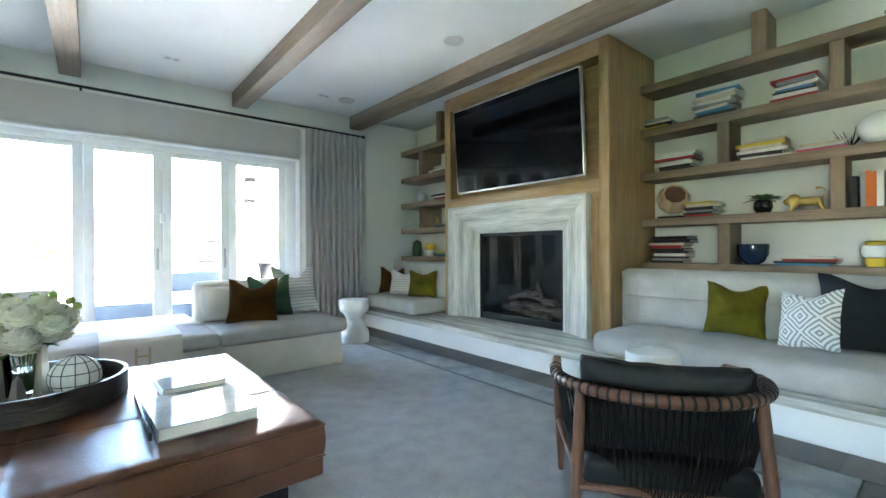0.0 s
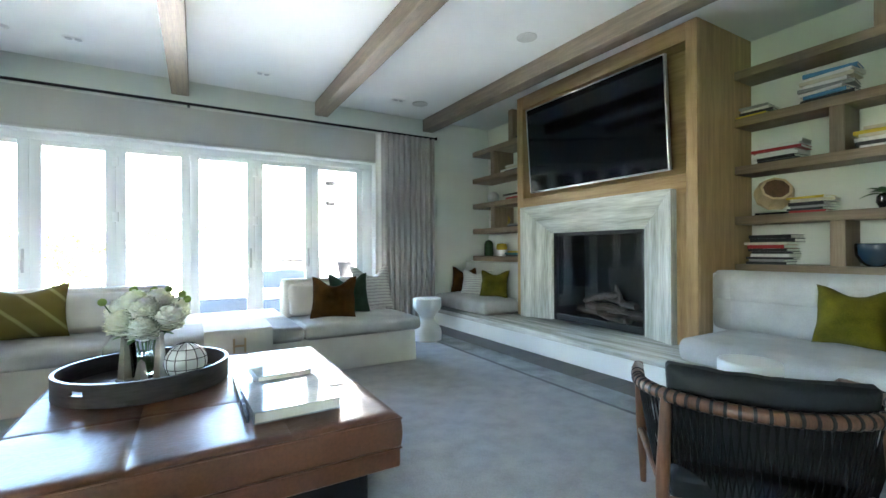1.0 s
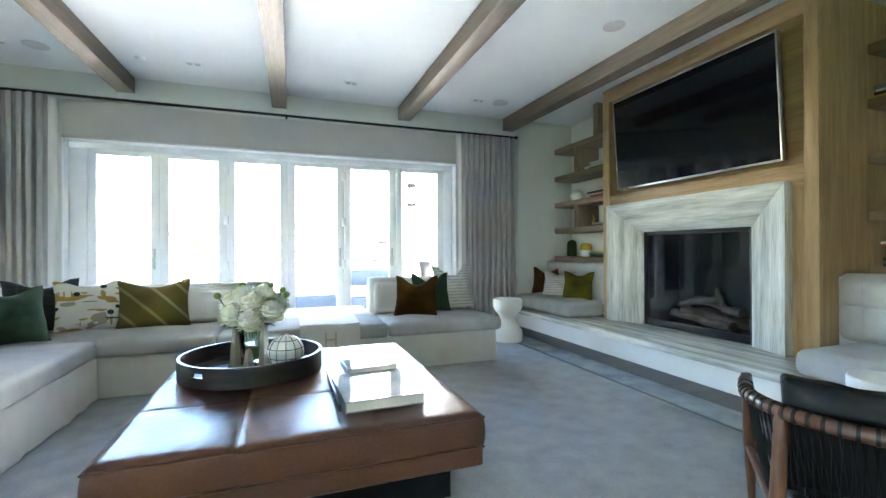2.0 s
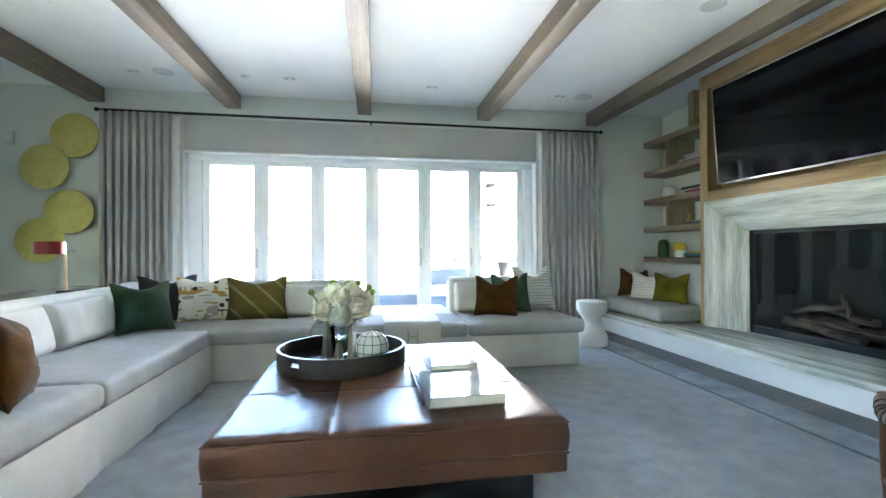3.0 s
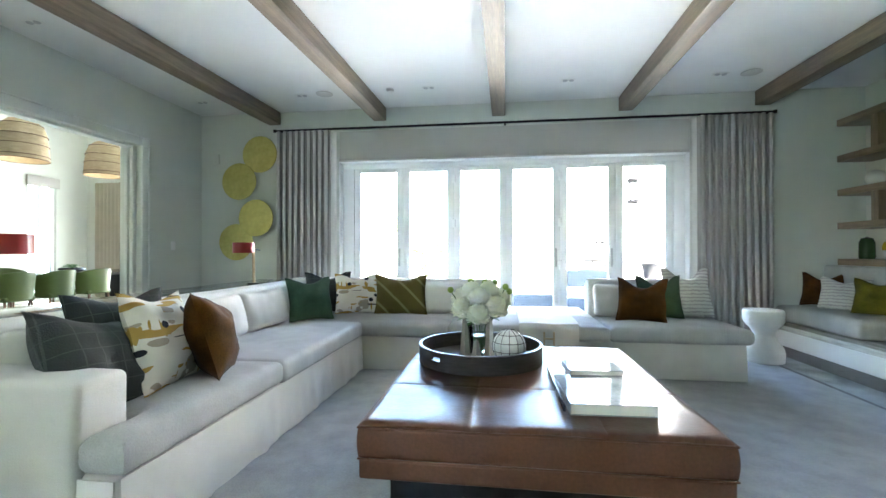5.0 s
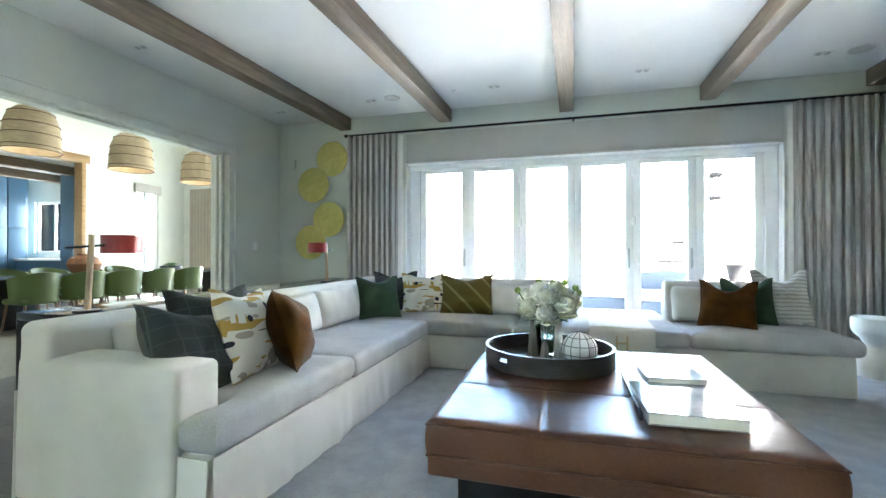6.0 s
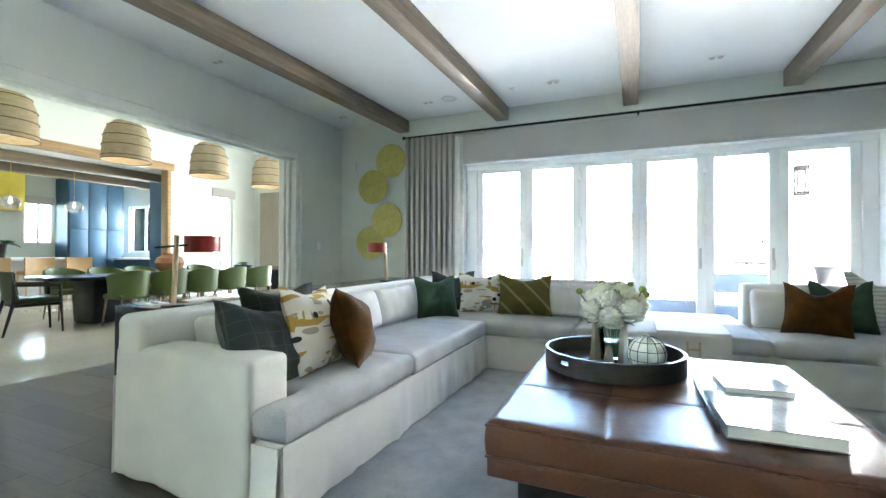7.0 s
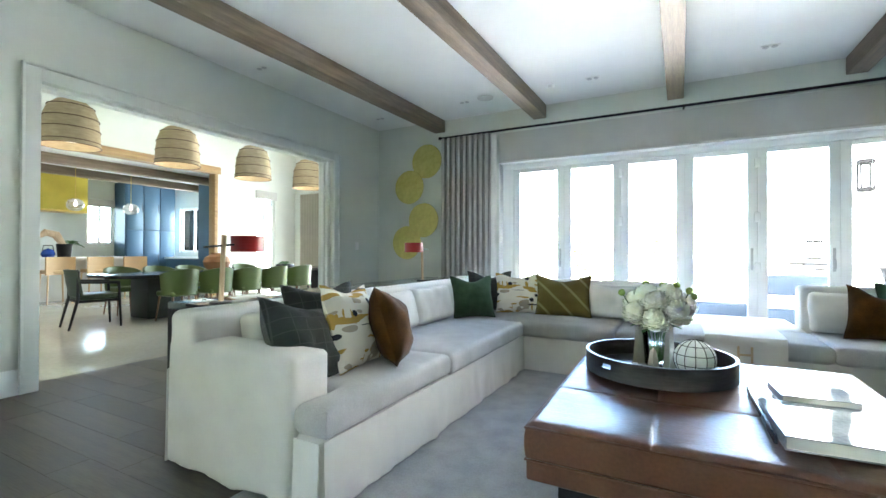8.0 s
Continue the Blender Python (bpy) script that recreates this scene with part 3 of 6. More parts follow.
for x in (-2.3, 0.98, 4.3):
    part("bracket", box(x - 0.012, x + 0.012, 6.03, YW, 2.895, 2.925, 0.003), BLACK, rod)


def curtain(x0, x1, folds, lining_side):
    c = thing("curtain", ((x0 + x1) / 2, 6.03, 0.0), "grey-beige linen curtain hanging in pleats from black rod", "curtain", "curtains")
    w = x1 - x0

    def f(u, v):
        a = u * folds * 2 * math.pi
        amp = 0.038 + 0.010 * math.sin(u * 17) + 0.014 * (1 - v)
        sway = 0.012 * math.sin(u * 11 + v * 2.0) * (1 - v)
        return (-w / 2 + w * u + 0.012 * math.sin(a * 2) + sway, amp * (1 - 2 * abs(math.sin(a / 2 + 0.12 * math.sin(v * 3 + u * 5)))), 0.012 + 2.89 * v)
    part("cloth", sheet(folds * 14, 24, f, 0.004), CURT, c)
    xs = -w / 2 - 0.085 if lining_side < 0 else w / 2
    part("lining_edge", sheet(6, 20, lambda u, v: (xs + 0.085 * u, 0.03 + 0.02 * math.sin(u * 3) , 0.012 + 2.87 * v), 0.004), CURTW, c, "white lining turned out at the edge")
    for k in range(folds):
        x = -w / 2 + w * (k + 0.5) / folds
        part("ring", turned([(0.02, -0.004), (0.026, -0.004), (0.026, 0.004), (0.02, 0.004)], 12, (x, 0.0, 2.915)), BLACK, c)
    return c


curtain(-2.37, -1.54, 9, 1)
curtain(3.47, 4.38, 10, -1)

# ceiling fittings
for x, y in ((-1.72, 5.5), (0.01, 5.45), (1.74, 5.44), (3.5, 5.49), (-3.3, 3.4), (-3.22, 5.57)):
    d = thing("downlight", (x, y, ZC), "small white recessed twin downlight", "downlight", "downlights")
    part("plate", box(-0.085, 0.085, -0.045, 0.045, -0.006, 0.0, 0.003), WHITE, d)
    for s in (-0.038, 0.038):
        part("lamp", turned([(0.026, -0.012), (0.03, -0.006), (0.0, -0.0065)], 16, (s, 0, 0)), NICKEL, d)
for x, y, r in ((3.85, 3.23, 0.1), (-1.4, 5.48, 0.11), (3.83, 5.48, 0.11)):
    d = thing("ceiling_speaker", (x, y, ZC), "round white ceiling loudspeaker grille", "loudspeaker", "ceiling speakers")
    part("grille", turned([(0, -0.008), (r - 0.012, -0.008), (r - 0.01, -0.006), (r, -0.006), (r, 0)], 28), shade("grille_white", (0.6, 0.6, 0.58), 0.7, fine=400, bump=0.4), d)
sd = thing("smoke_detector", (-0.5, 5.46, ZC), "small round white smoke detector", "smoke detector")
part("body", turned([(0, -0.03), (0.035, -0.028), (0.045, -0.012), (0.05, 0)], 20), WHITE, sd)
ws = thing("wall_speaker", (-3.4, YW, 2.55), "small grey wall sensor box near the corner", "sensor")
part("body", box(-0.05, 0.05, -0.04, 0, -0.08, 0.08, 0.012), WALL, ws)

# gilded discs on the wall
for x, z, a in ((-2.68, 2.6, 0.04), (-2.98, 2.19, 0.09), (-2.71, 1.64, 0.09), (-3.06, 1.28, 0.04)):
    d = thing("wall_disc", (x, YW - a, z), "round yellow gilded disc hung on the wall", "wall decor", "gilded wall discs")
    dm = turned([(0, 0.012), (0.2, 0.01), (0.272, 0.004), (0.276, -0.002), (0.268, -0.006), (0, 0.0)], 48)
    bmesh.ops.rotate(dm, verts=dm.verts, cent=(0, 0, 0), matrix=Matrix.Rotation(radians(90), 3, "X"))
    part("disc", dm, DISCM, d)
    part("stem", box(-0.03, 0.03, 0.002, a, -0.03, 0.03, 0.004), BLACK, d)

# ---- hearth, fireplace and panelling ----
hearth = thing("hearth", (0, 0, 0), "long raised hearth of veined grey marble on white base", "hearth", kind="structure")
part("base", box(4.28, 5.87, YB, YW - 0.003, -0.1, 0.187), TRIM, hearth)
part("slab", box(4.25, 5.5, YB, YW - 0.003, 0.19, 0.25, 0.008), MARB_Y, hearth, "grey marble slab with long streaked veins")
CF, CY0, CY1 = 4.92, 2.18, 4.66
NY0, NY1, NZ0, NZ1 = 2.285, 4.54, 1.84, 3.06
panel = thing("chimney_panelling", (0, 0, 0), "golden oak chimney breast with a television recess", "panelling")
part("side_stile", box(CF, CF + 0.03, CY0, NY0, 0.25, ZC, 0.004), OAK_Z, panel)
part("side_stile", box(CF, CF + 0.03, NY1, CY1, 0.25, ZC, 0.004), OAK_Z, panel)
part("top_rail", box(CF, CF + 0.03, NY0, NY1, NZ1, ZC, 0.003), OAK_Y, panel)
part("lower_panel", box(CF + 0.005, CF + 0.03, NY0, NY1, 1.66, NZ0, 0.003), OAK_Y, panel)
part("side_panel", box(CF + 0.03, XR - 0.002, CY0, CY0 + 0.03, 0.25, ZC), OAK_Z, panel)
part("side_panel", box(CF + 0.03, 5.508, CY1 - 0.03, CY1, 0.25, ZC), OAK_Z, panel)
part("recess_back", box(CF + 0.2, CF + 0.22, NY0, NY1, NZ0, NZ1), OAK_Y, panel)
for y in (NY0 - 0.018, NY1):
    part("recess_side", box(CF + 0.03, CF + 0.2, y, y + 0.018, NZ0, NZ1), OAK_Z, panel)
for z in (NZ0 - 0.02, NZ1):
    part("recess_shelf", box(CF + 0.03, CF + 0.2, NY0, NY1, z, z + 0.02), OAK_Y, panel)
part("lower_flank", box(CF + 0.006, CF + 0.03, NY0, 2.42, 0.25, 1.66), OAK_Z, panel)
part("lower_flank", box(CF + 0.006, CF + 0.03, 4.46, NY1, 0.25, 1.66), OAK_Z, panel)

SY0, SY1, SZ1 = 2.38, 4.5, 1.705
IY0, IY1, IZ1 = 2.76, 4.08, 1.355
FX0, FX1 = 4.83, 4.985                        # the stone slopes inwards to the firebox


def splay(a, b, c, d, back):
    """One mitred stone board: outer edge a-b at the front, inner edge c-d further in."""
    bm = bmesh.new()
    f = [bm.verts.new((FX0, *a)), bm.verts.new((FX0, *b)), bm.verts.new((FX1, *d)), bm.verts.new((FX1, *c))]
    r = [bm.verts.new((back, *a)), bm.verts.new((back, *b)), bm.verts.new((back, *d)), bm.verts.new((back, *c))]
    bm.faces.new(f)
    bm.faces.new(r[::-1])
    for i in range(4):
        bm.faces.new((f[i], f[(i + 1) % 4], r[(i + 1) % 4], r[i]))
    bmesh.ops.bevel(bm, geom=bm.edges[:], offset=0.004, segments=1, affect="EDGES")
    return bm


fire = thing("fireplace", (0, 0, 0), "veined grey marble fireplace with an unlit glass-fronted fire", "fireplace")
part("left_jamb", splay((SY1, 0.251), (SY1, SZ1), (IY1, 0.251), (IY1, IZ1), 5.1), MARB_Z, fire)
part("right_jamb", splay((SY0, 0.251), (SY0, SZ1), (IY0, 0.251), (IY0, IZ1), 5.1), MARB_Z, fire)
part("lintel", splay((SY0 + 0.001, SZ1 + 0.001), (SY1 - 0.001, SZ1 + 0.001), (IY0, IZ1), (IY1, IZ1), 5.1), MARB_Y, fire)
fb = bmesh.new()
box(5.6, 5.62, IY0, IY1, 0.25, IZ1, bm=fb)
box(5.1, 5.6, IY0 - 0.02, IY0, 0.25, IZ1, bm=fb)
box(5.1, 5.6, IY1, IY1 + 0.02, 0.25, IZ1, bm=fb)
box(5.1, 5.6, IY0, IY1, IZ1, IZ1 + 0.02, bm=fb)
box(5.1, 5.6, IY0, IY1, 0.252, 0.27, bm=fb)
part("firebox", fb, SOOT, fire)
ff = bmesh.new()
for a in ((IY0, IY0 + 0.05, 0.252, IZ1), (IY1 - 0.05, IY1, 0.252, IZ1), (IY0 + 0.05, IY1 - 0.05, IZ1 - 0.04, IZ1), (IY0 + 0.05, IY1 - 0.05, 0.252, 0.33)):
    box(5.03, 5.07, *a, 0.004, bm=ff)
part("metal_frame", ff, BLACK, fire)
part("glass_front", box(5.045, 5.052, IY0 + 0.045, IY1 - 0.045, 0.32, IZ1 - 0.035), SMOKE, fire).visible_shadow = False
LOG = shade("grey_log", (0.035, 0.03, 0.025), 0.9, col2=(0.12, 0.10, 0.085), scale=8, fine=50, bump=0.5)
for p, q, r in (((5.2, 3.1, 0.34), (5.35, 3.95, 0.40), 0.05), ((5.4, 2.95, 0.36), (5.28, 3.75, 0.46), 0.055), ((5.2, 3.0, 0.5), (5.4, 3.6, 0.58), 0.04), ((5.3, 3.3, 0.62), (5.22, 3.75, 0.52), 0.032), ((5.25, 3.2, 0.45), (5.3, 3.35, 0.72), 0.025)):
    part("log", tube([Vector(p).lerp(Vector(q), i / 6) + Vector((0.015 * math.sin(i * 2.3), 0, 0.012 * math.cos(i * 1.7))) for i in range(7)], [r * (1 + 0.15 * math.sin(i * 2.1)) for i in range(7)], 9), LOG, fire)

tv = thing("television", (4.875, 3.365, 1.885), "large flat television, switched off, thin silver frame", "television")
tv.matrix_world = pose(4.885, 3.365, 1.885, 0, -4.0, 0)
part("screen", box(-0.022, -0.018, -0.945, 0.945, 0.014, 1.066), SCREEN, tv, "black glossy screen")
bm = bmesh.new()
for a in ((-0.96, -0.945, 0.0, 1.08), (0.945, 0.96, 0.0, 1.08), (-0.945, 0.945, 0.0, 0.014), (-0.945, 0.945, 1.066, 1.08)):
    box(-0.026, 0.02, *a, 0.003, bm=bm)
part("bezel", bm, SILVER, tv)
part("housing", box(-0.017, 0.03, -0.945, 0.945, 0.014, 1.066, 0.01), BLACK, tv)
part("wall_bracket", box(0.03, 0.24, -0.2, 0.2, 0.3, 0.75, 0.01), BLACK, tv)


def shelf_wall(name, x0, x1, y0, y1, heights, uprights, label):
    s = thing(name, (0, 0, 0), label, "shelves")
    for z in heights:
        part("shelf", box(x0, x1 - 0.002, y0, y1, z - 0.04, z + 0.04, 0.004), SHELF_Y, s)
    for y, w, z0, z1 in uprights:
        part("upright", box(x0 + 0.01, x1 - 0.002, y - w / 2, y + w / 2, z0, z1, 0.003), SHELF_Z, s)
    return s


SH = (0.957, 1.415, 1.895, 2.355, 2.815)         # shelf middles of the near alcove
shelf_wall("near_shelves", 5.55, XR, -1.6, CY0 - 0.002, SH, ((1.41, 0.10, SH[0] + 0.04, SH[1] - 0.04), (1.41, 0.10, SH[2] + 0.04, SH[3] - 0.04), (0.62, 0.09, SH[1] + 0.04, SH[2] - 0.04), (0.62, 0.09, SH[3] + 0.04, SH[4] - 0.04), (1.13, 0.11, SH[4] + 0.04, ZC)), "chunky oak wall shelves holding books and ornaments")
SF = (1.0, 1.45, 1.865, 2.29, 2.74)
shelf_wall("far_shelves", 5.11, 5.51, CY1 + 0.002, YW - 0.1, SF, ((5.5, 0.1, SF[1] + 0.04, SF[2] - 0.04), (5.5, 0.1, SF[3] + 0.04, SF[4] - 0.04), (5.05, 0.1, SF[4] + 0.04, ZC)), "chunky oak wall shelves in the alcove by the window")
solid("wall_near_end", box(5.2, XR, -1.8, -1.6, 0.25, ZC), WALL, "pale grey painted return wall", "wall", "structure")


# ---- upholstered benches ----
nb = thing("window_bench", (0, 0, 0), "built-in grey linen bench with button-tufted back", "bench", "fireside benches")
part("seat_cushion", soft(4.36, 5.12, -1.58, 2.02, 0.252, 0.44, 0.05, 9, 0.02, 0.006, 3.0, 0.012), BENCHC, nb)
part("plinth", box(5.15, 5.5, -1.58, CY0 - 0.004, 0.252, 0.92), TRIM, nb)


def tufted(x, y0, y1, z0, z1, d, parent, cols, rows):
    def f(u, v):
        y, z = y0 + (y1 - y0) * u, z0 + (z1 - z0) * v
        edge = min(1.0, u * 30, (1 - u) * 30) ** 0.5 * min(1.0, v * 9, (1 - v) * 9) ** 0.5
        t = 0.0
        for j in range(rows):
            vv = (j + 0.5) / rows if rows > 1 else 0.55
            dz = (v - vv) * (z1 - z0)
            fu = u * cols
            du = (fu - math.floor(fu) - 0.5) * (y1 - y0) / cols
            t = max(t, math.exp(-(du * du + dz * dz) / 0.0012))
            t = max(t, 0.5 * math.exp(-dz * dz / 0.00025), 0.45 * math.exp(-du * du / 0.00025))
        return (x - d * edge + 0.028 * t * edge, y, z)
    part("backrest", sheet(150, 24, f, 0.03), BENCHC, parent)


tufted(5.2, -1.58, 2.17, 0.43, 0.925, 0.09, nb, 11, 1)
fbn = thing("window_bench", (0, 0, 0), "short built-in grey linen bench beside the fireplace", "bench", "fireside benches")
part("seat_cushion", soft(4.42, 5.0, 4.74, 6.1, 0.252, 0.45, 0.05, 9, 0.02, 0.005, 8.0, 0.012), BENCHC, fbn)
part("backrest", soft(4.98, 5.09, 4.7, 6.1, 0.43, 0.96, 0.035, 9, 0, 0.004, 2.0), BENCHC, fbn)
part("plinth", box(5.09, 5.5, 4.7, 6.1, 0.252, 0.955), TRIM, fbn)

# ---- corner sofa ----
sofa = thing("corner_sofa", (0, 0, 0), "large L-shaped linen sofa with grey seat cushions", "sofa")


def skirt_sheet(p, q, z1, amp, n, seed):
    """A hanging skirt between two floor points."""
    p, q = Vector((*p, 0)), Vector((*q, 0))
    d = (q - p).normalized()
    nrm = Vector((d.y, -d.x, 0))

    def f(u, v):
        w = noise.noise(Vector((u * n + seed, v * 0.6, seed))) + 0.5 * noise.noise(Vector((u * n * 2.6, v * 0.8 + seed, 3.0)))
        return p.lerp(q, u) + nrm * (amp * w * (1 - v) ** 0.7 + 0.012 * (1 - v)) + Vector((0, 0, 0.012 + (z1 - 0.012) * v))
    return sheet(int(n * 10), 10, f, 0.006)


part("left_base", soft(-1.49, -0.43, 1.36, 4.95, 0.02, 0.33, 0.03, 8), LINEN, sofa)
part("right_base", soft(-0.5, 2.98, 4.06, 4.95, 0.02, 0.33, 0.03, 8), LINEN, sofa)
part("skirt", skirt_sheet((-0.425, 1.36), (-0.405, 4.02), 0.325, 0.021, 13, 1.0), LINEN, sofa)
part("skirt", skirt_sheet((-0.40, 4.03), (3.01, 4.03), 0.325, 0.008, 5, 4.0), LINEN, sofa)
part("skirt", skirt_sheet((3.01, 4.03), (3.01, 4.95), 0.325, 0.008, 4, 6.0), LINEN, sofa)
arm = soft(-1.5, -0.585, 1.34, 1.57, 0.012, 0.66, 0.032, 14, 0.006, 0.003, 5.0)
for v in arm.verts:
    if v.co.y < 1.44:
        low_ = max(0.0, 1 - v.co.z / 0.66)
        fold = noise.noise(Vector((v.co.x * 4.5, v.co.z * 0.5, 2.0))) + 0.35 * noise.noise(Vector((v.co.x * 11.0, v.co.z * 0.8, 5.0)))
        v.co.y -= low_ ** 0.7 * (0.018 + 0.04 * fold)
part("arm", arm, LINEN, sofa)
part("arm_skirt", skirt_sheet((-0.575, 1.335), (-0.43, 1.335), 0.325, 0.006, 2, 3.0), LINEN, sofa, "narrow slipcover panel with an inverted pleat")
part("left_back", soft(-1.5, -1.27, 1.335, 4.95, 0.3, 0.815, 0.055, 10, 0.0, 0.005, 7.0), LINEN, sofa)
part("back_skirt", skirt_sheet((-1.51, 4.95), (-1.51, 1.34), 0.5, 0.012, 12, 7.0), LINEN, sofa)
part("rear_back", soft(-1.5, 0.83, 4.72, 4.95, 0.3, 0.83, 0.05, 10, 0.0, 0.005, 2.0), LINEN, sofa)
part("short_back", soft(1.83, 2.99, 4.72, 4.95, 0.3, 0.84, 0.05, 10, 0.0, 0.004, 4.0), LINEN, sofa)
part("chaise_pad", soft(0.83, 1.86, 4.6, 5.4, 0.05, 0.47, 0.04, 8, 0.01, 0.004, 4.0), LINEN, sofa)


def t_cushion(x0, x1, y0, y1, xn, yn, z0, z1, r, seed):
    """A seat cushion with a lug that wraps round the front of the arm."""
    def ticks(cuts):
        out = set()
        for a, b in zip(cuts, cuts[1:]):
            k = max(3, int((b - a) / 0.035))
            out |= {round(a + (b - a) * i / k, 5) for i in range(k + 1)}
            out |= {round(a + r * q, 5) for q in (0.08, 0.25, 0.5)} | {round(b - r * q, 5) for q in (0.08, 0.25, 0.5)}
        return sorted(out)
    X, Y = ticks((x0, xn, x1)), ticks((y0, yn, y1))

    def depth(x, y):
        d = min(x - x0, x1 - x, y1 - y, y - y0)
        if x < xn:
            d = min(d, y - yn)
        elif y < yn:
            d = min(d, x - xn)
        elif x - xn < r and y - yn < r:
            d = min(d, math.hypot(x - xn, y - yn))
        return d
    bm = bmesh.new()
    mid, h = (z0 + z1) / 2, (z1 - z0) / 2
    verts = {}

    def vert(i, j, s):
        if (i, j, s) not in verts:
            d = max(depth(X[i], Y[j]), 0.0)
            f = math.sqrt(1 - (1 - min(d / r, 1)) ** 2)
            z = mid + s * h * (0.35 + 0.65 * f)
            if s > 0:
                z += 0.022 * min(1, d / 0.3) + 0.005 * noise.noise(Vector((X[i] * 5 + seed, Y[j] * 5, 0.3))) * min(1, d / 0.05) + 0.003 * noise.noise(Vector((X[i] * 16, Y[j] * 9, seed)))
            w = 0.006 * noise.noise(Vector((X[i] * 7, Y[j] * 7, seed)))
            verts[i, j, s] = bm.verts.new((X[i] + w, Y[j] + w, z))
        return verts[i, j, s]
    cells = {(i, j) for i in range(len(X) - 1) for j in range(len(Y) - 1) if (X[i] + X[i + 1]) / 2 > xn or (Y[j] + Y[j + 1]) / 2 > yn}
    for i, j in cells:
        q = ((i, j), (i + 1, j), (i + 1, j + 1), (i, j + 1))
        bm.faces.new([vert(*p, 1) for p in q])
        bm.faces.new([vert(*p, -1) for p in q[::-1]])
        for (di, dj), a, b in (((0, -1), 0, 1), ((1, 0), 1, 2), ((0, 1), 2, 3), ((-1, 0), 3, 0)):
            if (i + di, j + dj) not in cells:
                bm.faces.new((vert(*q[b], 1), vert(*q[a], 1), vert(*q[a], -1), vert(*q[b], -1)))
    return bm


part("seat_cushion", t_cushion(-1.26, -0.40, 1.345, 2.47, -0.575, 1.575, 0.325, 0.472, 0.05, 11.0), SEATC, sofa)
part("seat_cushion", soft(-1.26, -0.395, 2.48, 3.985, 0.325, 0.468, 0.035, 9, 0.022, 0.006, 13.0, 0.010), SEATC, sofa)
part("seat_cushion", soft(-1.26, 0.42, 3.98, 4.74, 0.325, 0.46, 0.038, 9, 0.03, 0.005, 14.0, 0.012), SEATC, sofa)
part("seat_cushion", soft(0.43, 1.87, 3.98, 4.74, 0.325, 0.458, 0.038, 9, 0.022, 0.005, 15.0, 0.012), SEATC, sofa)
part("seat_cushion", soft(1.88, 3.05, 3.98, 4.74, 0.325, 0.458, 0.038, 9, 0.026, 0.005, 16.0, 0.012), SEATC, sofa)


def back_cushion(at, w, h, d, face, lean, seed):
    bm = soft(-w / 2, w / 2, -d / 2, d / 2, 0, h, 0.045, 9, 0.0, 0.008, seed, 0.0)
    for v in bm.verts:
        u, t = v.co.x / (w / 2), 2 * v.co.z / h - 1
        full = max(0.0, 1 - u ** 4) * max(0.0, 1 - t ** 4)
        v.co.y += math.copysign(0.035 * full, v.co.y) + 0.013 * noise.noise(Vector((v.co.x * 10 + seed, v.co.z * 7, seed)))
        v.co.z -= 0.018 * (1 - u * u) * max(0, t) + 0.010 * max(0, t) * noise.noise(Vector((u * 3, seed, 1.0)))
    ob = solid("back_cushion", bm, LINEN, "plump pale linen back cushion resting on the sofa", "cushion", group="sofa back cushions")
    ob.matrix_world = pose(*at, 0, 0, face) @ pose(0, 0, 0, -lean, 0, 0)


for y, w, s in ((1.77, 0.42, 1.0), (2.25, 0.52, 2.3), (2.86, 0.68, 3.1), (3.54, 0.66, 4.7)):
    back_cushion((-1.11, y, 0.478), w, 0.33, 0.13, 90, 15, s)
back_cushion((0.36, 4.61, 0.472), 0.92, 0.34, 0.12, 0, 10, 6.2)
back_cushion((-0.45, 4.61, 0.472), 0.68, 0.34, 0.12, 0, 10, 7.2)
back_cushion((2.12, 4.61, 0.472), 0.5, 0.34, 0.12, 0, 10, 8.2)

# throw pillows
pillow((-0.90, 1.92, 0.46), 0.48, 0.50, 0.18, 74, 18, CHAR, "charcoal checked wool pillow propped behind another", 0.04, 1.0)
pillow((-0.72, 1.63, 0.40), 0.50, 0.53, 0.28, 98, 30, CHAR, "charcoal checked wool pillow leaning on the sofa arm", 0.03, 2.0, spin=14)
pillow((-0.69, 1.96, 0.455), 0.49, 0.50, 0.19, 100, 18, PRINT, "cream pillow printed with mustard and dark brush marks", 0.03, 3.0, spin=4)
pillow((-0.57, 2.17, 0.455), 0.46, 0.47, 0.24, 120, 18, RUST, "rust-brown velvet pillow standing on the sofa seat", 0.02, 4.0, spin=10)
pillow((-0.87, 3.94, 0.470), 0.44, 0.44, 0.17, 42, 20, GREEN, "dark green velvet pillow in the sofa corner", 0.05, 5.0)
pillow((-0.93, 4.48, 0.470), 0.50, 0.46, 0.17, 25, 16, CHAR, "charcoal pillow tucked in the sofa corner", 0.06, 6.0)
pillow((-0.59, 4.44, 0.470), 0.48, 0.45, 0.17, 22, 16, PRINT, "cream pillow printed with mustard and dark brush marks", 0.05, 7.0)
pillow((-0.12, 4.42, 0.470), 0.56, 0.44, 0.18, 10, 18, OLSTR, "olive pillow with fine pale diagonal stripes", 0.05, 8.0)
pillow((2.22, 4.27, 0.470), 0.45, 0.43, 0.17, -22, 18, RUST, "rust-brown velvet pillow leaning on the sofa back", 0.09, 9.0)
pillow((2.47, 4.47, 0.470), 0.44, 0.44, 0.15, 2, 14, GREEN, "green velvet pillow behind the rust one", 0.10, 10.0)
pillow((2.80, 4.62, 0.470), 0.50, 0.52, 0.16, 8, 14, TUFT, "large off-white ribbed pillow at the sofa's end", 0.12, 11.0)
